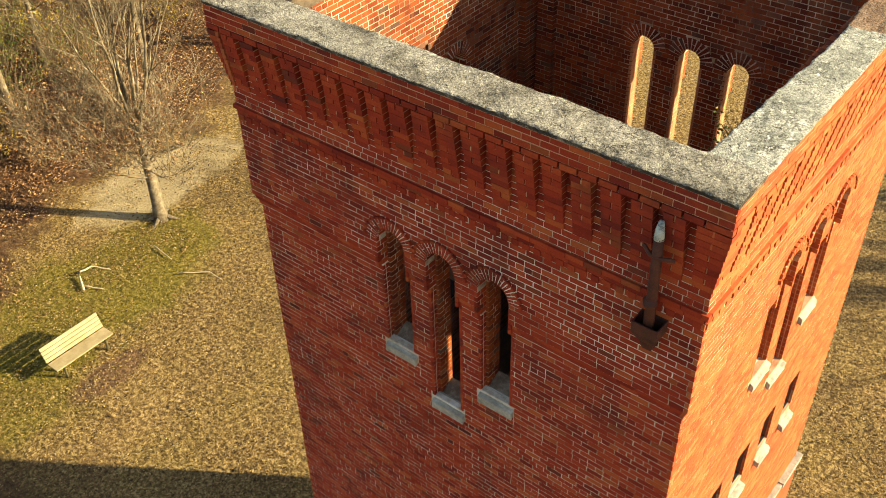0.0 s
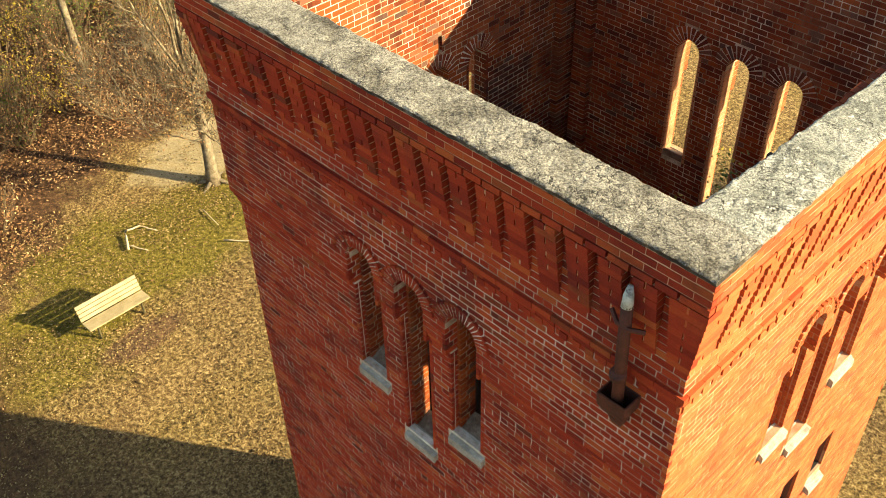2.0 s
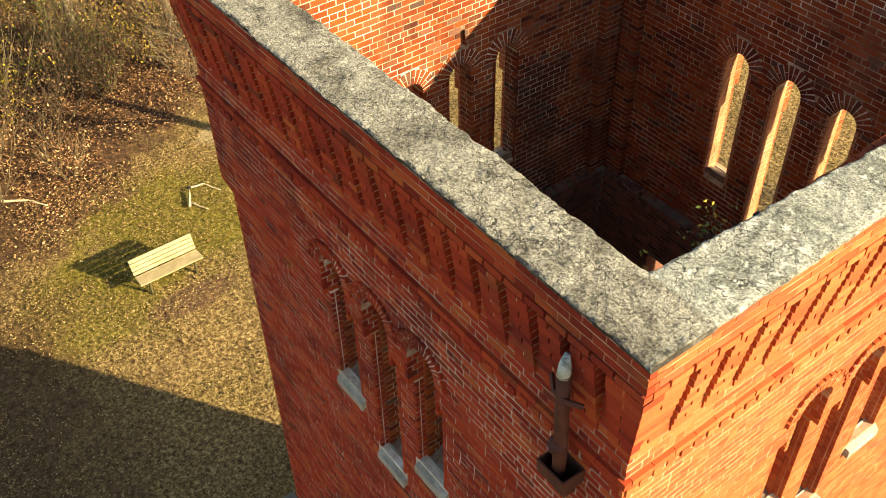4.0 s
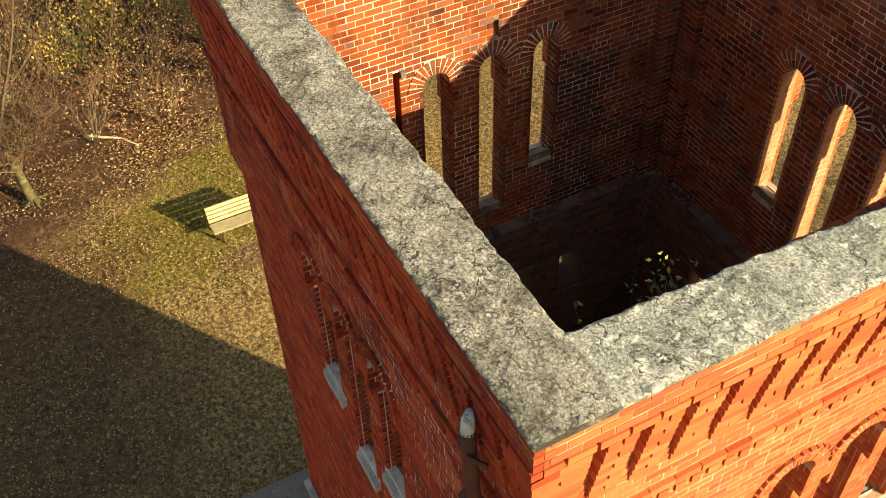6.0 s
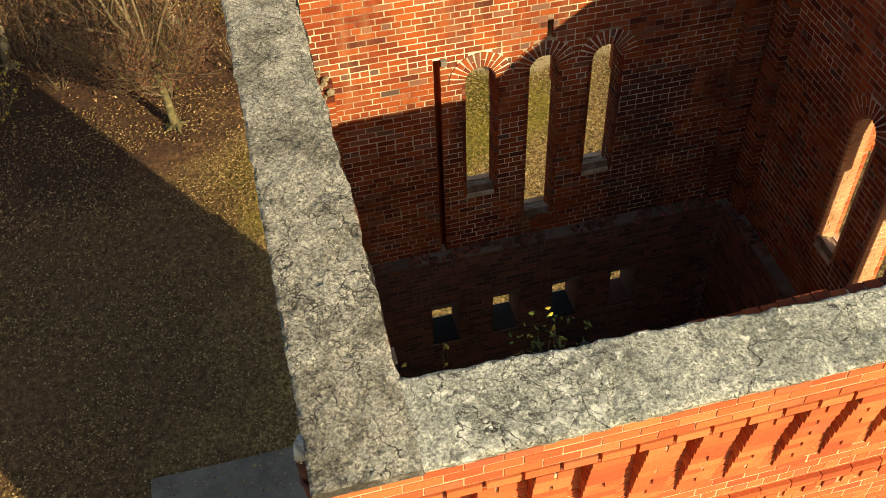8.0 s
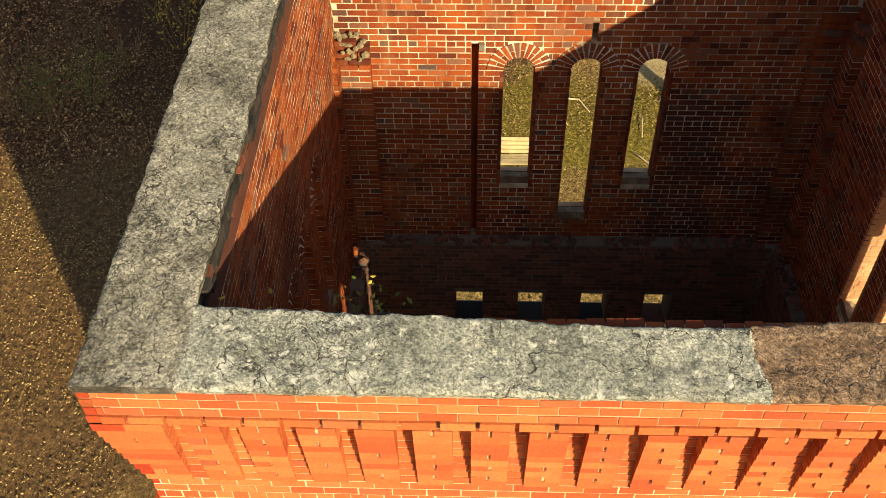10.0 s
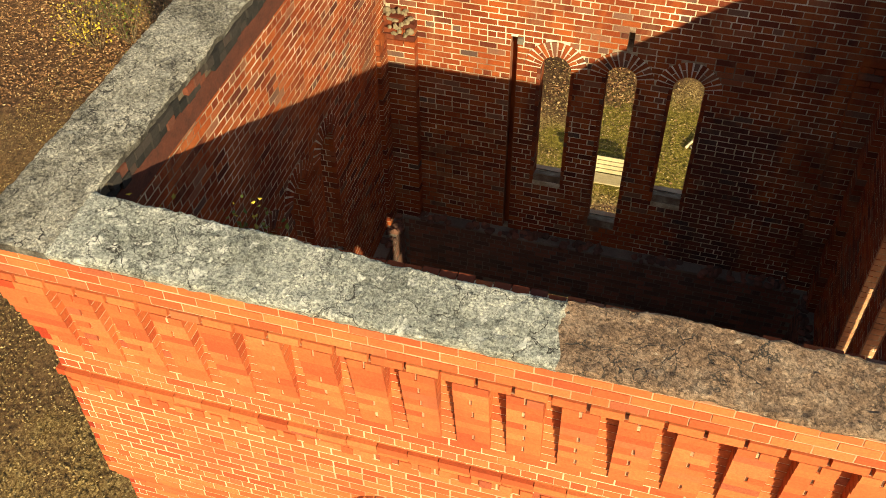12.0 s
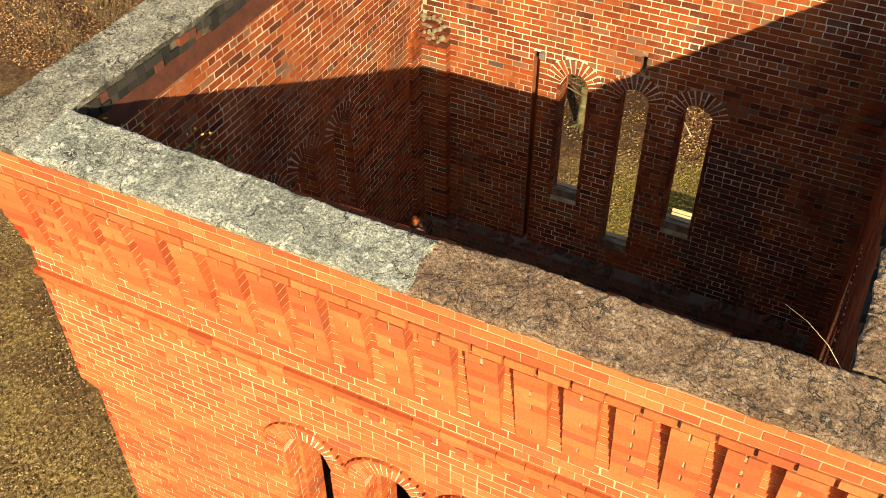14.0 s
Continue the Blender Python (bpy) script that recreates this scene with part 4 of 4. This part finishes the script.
def leaf_quads(r, centres, size, per, sigma, flat=0.0):
    verts, faces = [], []
    for c in centres:
        for _ in range(per):
            p = Vector(c) + Vector((r.gauss(0, sigma), r.gauss(0, sigma), r.gauss(0, sigma) * (1 - flat)))
            a = size * r.uniform(0.6, 1.3)
            u = Vector((r.gauss(0, 1), r.gauss(0, 1), r.gauss(0, 1) * (1 - flat))).normalized()
            v = u.cross(Vector((r.gauss(0, 0.5), r.gauss(0, 0.5), 1))).normalized()
            n = u.cross(v) * a * 0.18
            k = len(verts)
            verts += [p - u * a * 0.5, p + v * a * 0.3 + n, p + u * a * 0.5, p - v * a * 0.3 + n]
            faces += [(k, k + 1, k + 2), (k, k + 2, k + 3)]
    return verts, faces


def tree(x, y, height, radius, seed, label, leaves=0, lean=(0.05, 0.0), forks=0, bark=None, spread=0.8, fork_at=0.22, side_limbs=6, leaf=None, rich=0, stout=1.0, limbs=None):
    r = random.Random(seed)
    thing = new("tree")
    thing.location = (x, y, 0)
    trunk, crown, tips = ([], []), ([], []), []
    fork = height * fork_at if forks else height * 0.9
    pts = [Vector((lean[0] * f * fork + 0.04 * r.gauss(0, 1) * f, lean[1] * f * fork, -0.1 + fork * f)) for f in np.linspace(0, 1, 7)]
    add(trunk, tube(pts, [radius * (1.35 if i == 0 else (1.05 - 0.08 * i if forks else 1.05 - 0.15 * i)) for i in range(7)], 10))
    for k in range(5):
        a = k * 1.26 + r.random()
        add(trunk, tube([(0, 0, 0.15), (math.cos(a) * radius * 1.5, math.sin(a) * radius * 1.5, 0.05), (math.cos(a) * radius * 3, math.sin(a) * radius * 3, -0.04)], [radius * 0.5, radius * 0.35, 0.02], 5))
    if forks:
        for k in range(forks):
            a = 6.28 * k / forks + r.uniform(-0.4, 0.4)
            t = r.uniform(0.15, 0.55)
            grow(r, crown, pts[-1] - Vector((0, 0, r.uniform(0, 0.5))), (math.cos(a) * t, math.sin(a) * t, 1), (height - fork) * r.uniform(0.7, 1.0), radius * stout * r.uniform(0.32, 0.5), 1, tips, spread, rich=rich)
    for k in range(side_limbs if forks else 13):
        f = r.uniform(0.45, 1.0) if forks else r.uniform(0.25, 1.0)
        a = r.uniform(0, 6.28)
        i = min(int(f * 6), 5)
        base = pts[i].lerp(pts[i + 1], f * 6 - i)
        grow(r, crown, base, (math.cos(a), math.sin(a), r.uniform(-0.1, 0.6)), height * r.uniform(0.22, 0.4) * (1.2 - 0.5 * f), radius * stout * r.uniform(0.14, 0.26), 1, tips, spread, rich=rich)
    put("trunk", *trunk, bark or M_BARK, thing, smooth=True)
    put("crown", *crown, limbs or M_TWIG, thing, "bare twiggy branches", True)
    if leaves:
        low = [t for t in tips if t.z < height * 0.62]
        chosen = [r.choice(low) for _ in range(leaves)]
        put("foliage", *leaf_quads(r, chosen, 0.082, 1, 0.18), leaf or M_LEAF, thing, "brown leaves still hanging")
    return tagged(thing, label, "tree", "trees at the wood's edge")


tree(-23.6, 14.1, 10.5, 0.21, 11, "bare pale-barked tree with many upright stems and brown leaves", 3600, (-0.11, 0.07), 9, None, 1.0, 0.34, 18, rich=2, stout=0.66, limbs=M_LIMB)
tree(-33.6, 11.2, 12.0, 0.20, 12, "bare pale-trunked woodland tree", 0, (0.02, 0.03), limbs=M_LIMB)
tree(-32.3, 14.4, 11.0, 0.17, 13, "bare woodland tree with spreading branches", 200, (-0.04, 0.0), rich=1, limbs=M_LIMB)
tree(-24.3, 3.6, 9.0, 0.15, 14, "leaning tree with pale lichen and dense brown leaves", 6500, (-0.28, -0.10), 5, M_BARK_DARK, 0.9, 0.25, 12, M_LEAF_DARK)
tree(-29.8, 3.9, 11.0, 0.18, 15, "forked woodland tree with brown leaves", 4000, (-0.05, -0.06), 5, leaf=M_LEAF_DARK)
wood = random.Random(77)
places = [(-31, 19.5), (-36, 18), (-38, 24), (-29.5, 24.5), (-34.5, 8), (-37.5, 13), (-33, 1), (-29, -1.5), (-35.5, -3), (-40, 6), (-41, 19), (-34, 27), (-26.5, 27), (-28.5, -8.5), (-25.2, -9.8), (-32, -13), (-27.5, -17), (-44, 12), (-45, 24), (-39, 0)]
for i, (x, y) in enumerate(places):
    tree(x, y, wood.uniform(8, 13), wood.uniform(0.09, 0.18), 100 + i, "slender bare woodland tree", 80, (wood.uniform(-0.1, 0.1), wood.uniform(-0.1, 0.1)), 0)


for i, (x, y) in enumerate([(6.5, 32.5), (10.0, 33.0), (3.5, 35.0)]):
    tree(x, y, 11.0 + i, 0.2, 160 + i, "oak still holding its dry brown leaves", 3500, (0.02, 0.03), 6)


def shrub(x, y, seed, leaf, size, label, count=140):
    r = random.Random(seed)
    thing = new("shrub")
    thing.location = (x, y, 0)
    stems, tips = ([], []), []
    for k in range(9):
        a = r.uniform(0, 6.28)
        t = r.uniform(0.2, 1.0)
        grow(r, stems, (0.1 * math.cos(a), 0.1 * math.sin(a), -0.05), (math.cos(a) * t, math.sin(a) * t, 1), size * r.uniform(0.7, 1.2), 0.018, 2, tips, 0.8)
    put("brushwood", *stems, M_TWIG, thing)
    put("foliage", *leaf_quads(r, [r.choice(tips) for _ in range(count)], 0.105, 1, 0.2), leaf, thing)
    return tagged(thing, label, "shrub", "undergrowth")


def wood_border(y):
    return min(-21.3 - 0.3 * y, max(-27.0, -15.9 - 0.9 * y))


def in_wood(x, y):
    return x < wood_border(y) - 1.8


kinds = [(M_LEAF, "bushy shrub with dry brown leaves"), (M_LEAF, "bushy shrub with dry brown leaves"), (M_GOLD, "shrub with yellow autumn leaves"), (M_LEAF, "tangled undergrowth of thin bare stems"), (M_GREEN, "low green shrub among dry leaves")]
made = 0
while made < 150:
    x, y = wood.uniform(-44, -17), wood.uniform(-17, 28)
    if in_wood(x, y):
        m, label = kinds[made % 5]
        shrub(x, y, 300 + made, m, wood.uniform(0.9, 2.6), label, 80 if made % 5 == 3 else 300)
        made += 1


for i in range(34):
    m, label = (M_GOLD, "tall shrub with yellow autumn leaves") if i % 3 == 0 else ((M_GREEN, "dense shrub with olive green leaves") if i % 3 == 1 else (M_LEAF, "bushy shrub with dry brown leaves"))
    shrub(wood.uniform(-39, -28.5), wood.uniform(6.5, 19.0), 700 + i, m, wood.uniform(1.5, 3.2), label, 420)
for i in range(16):
    shrub(wood.uniform(-30.5, -26.5), wood.uniform(-2.0, 3.2), 600 + i, M_LEAF_DARK, wood.uniform(1.6, 2.8), "bushy shrub with dark russet leaves", 420)


def wall_plant(x, y, z, seed, leaf, n):
    r = random.Random(seed)
    thing = new("wall_plant")
    thing.location = (x, y, z)
    store, tips = ([], []), []
    for k in range(n):
        a = r.uniform(1.8, 4.5)
        p, w, pts = Vector((0.0, r.uniform(-0.1, 0.1), 0)), Vector((math.cos(a) * 0.6, math.sin(a) * 0.6, 1)).normalized(), []
        for i in range(5):
            pts.append(p.copy())
            p = p + w * 0.10 * r.uniform(0.7, 1.2)
            w = (w + Vector((r.uniform(-0.2, 0.05), r.uniform(-0.2, 0.2), 0))).normalized()
            tips.append(p.copy())
        add(store, tube(pts, [0.005, 0.005, 0.004, 0.004, 0.003], 3))
    put("stalk", *store, M_TWIG, thing)
    put("foliage", *leaf_quads(r, tips, 0.04, 2, 0.025), leaf, thing)
    return tagged(thing, "small weed with yellowing leaves rooted in the wall", "plant", "weeds on the wall")


tagged(put("dry_stalk", *tube([(-2.58, 11.80, 14.84), (-2.66, 11.68, 14.93), (-2.76, 11.55, 14.95), (-2.88, 11.42, 14.91)], [0.0022, 0.0018, 0.0014, 0.001], 4), M_DEADWOOD), "thin dry bleached weed stalk on the coping", "plant")
wall_plant(-2.64, 7.43, 14.32, 5, M_GREEN, 6)
wall_plant(-2.64, 7.50, 14.40, 6, M_GOLD, 2)
wall_plant(-2.68, 6.92, 14.38, 7, M_GOLD, 2)
wall_plant(-2.66, 7.25, 14.18, 8, M_GREEN, 4)


def dead_branch(points, radius, label):
    pts = [Vector(p) for p in points]
    fine = []
    for a, b in zip(pts, pts[1:]):
        for i in range(4):
            fine.append(a.lerp(b, i / 4) + Vector((0, 0, 0.015 * math.sin(i * 2.1))))
    fine.append(pts[-1])
    n = len(fine)
    return tagged(put("fallen_branch", *tube(fine, [radius * (1 - 0.7 * i / n) for i in range(n)], 7), M_DEADWOOD, smooth=True), label, "branch", "fallen branches")


dead_branch([(-22.6, 10.35, 0.05), (-23.35, 10.7, 0.10), (-23.3, 11.15, 0.09), (-22.75, 11.45, 0.04)], 0.042, "bleached bent dead branch lying on the moss")
dead_branch([(-22.75, 10.45, 0.06), (-22.15, 10.75, 0.04)], 0.028, "bleached forked dead branch on the moss")
dead_branch([(-20.9, 12.6, 0.04), (-20.2, 13.2, 0.05), (-19.6, 13.2, 0.03)], 0.024, "grey dead branch on the grass")
dead_branch([(-22.6, 13.0, 0.04), (-21.6, 12.9, 0.05)], 0.024, "thin dead branch near the tree")
dead_branch([(-26.6, 5.6, 0.06), (-25.9, 6.6, 0.06), (-25.3, 7.0, 0.04)], 0.05, "dark fallen branch in the leaf litter")


# ---- loose leaves and grass bits on the ground ----
def scatter(name, count, test, size, m, label, seed, box, lift=0.03):
    r = random.Random(seed)
    centres = []
    while len(centres) < count:
        x, y = r.uniform(box[0], box[1]), r.uniform(box[2], box[3])
        if test(r, x, y):
            centres.append((x, y, lift + 0.03 * r.random()))
    verts, faces = leaf_quads(r, centres, size, 1, 0.0, 0.75)
    return tagged(put(name, verts, faces, m), label, "leaves", kind="stuff")


def litter_test(r, x, y):
    if ((x + 27.6) / 6.6) ** 2 + ((y - 1.0) / 5.4) ** 2 < 1 and r.random() < 0.86:
        return False
    f = noise.noise((x * 0.35, y * 0.35, 5)) * 1.6 + (wood_border(y) - x) * 0.55
    return r.random() < min(1.0, max(0.012, f))


scatter("leaf_litter", 150000, litter_test, 0.095, M_LEAF, "thick brown leaf litter under the trees", 21, (-44, -19, -20, 29))
scatter("leaf_bits", 150000, lambda r, x, y: not (-8.4 < x < -2 and 6 < y < 12.4) and r.random() < 0.55 + 0.8 * noise.noise((x * 0.5, y * 0.5, 1)), 0.065, M_CHIP, "straw-coloured grass tufts and leaf bits", 22, (-26, 4, -10, 28))

# ---- single bricks of the walls ----
brick_mesh = {}
for side, singles, d_face, inward, m, parent in PIECES:
    key = (side, inward)
    h = Heap()
    L = (LONG - JOINT) / 2
    (ux, uy), (nx, ny) = FACES[side]
    corners = [(s, d, z) for s in (-L, L) for d in (0.0, 0.048) for z in (-(COURSE - JOINT) / 2, (COURSE - JOINT) / 2)]
    verts = [(ux * s - (nx if not inward else -nx) * d, uy * s - (ny if not inward else -ny) * d, z) for s, d, z in corners]
    me = mesh_of("brick", verts, BOX, m)
    for s, z, out in singles:
        ob = new("brick", me)
        ob.parent = parent
        ob.location = at(side, s, d_face - out if inward else d_face + out, z)
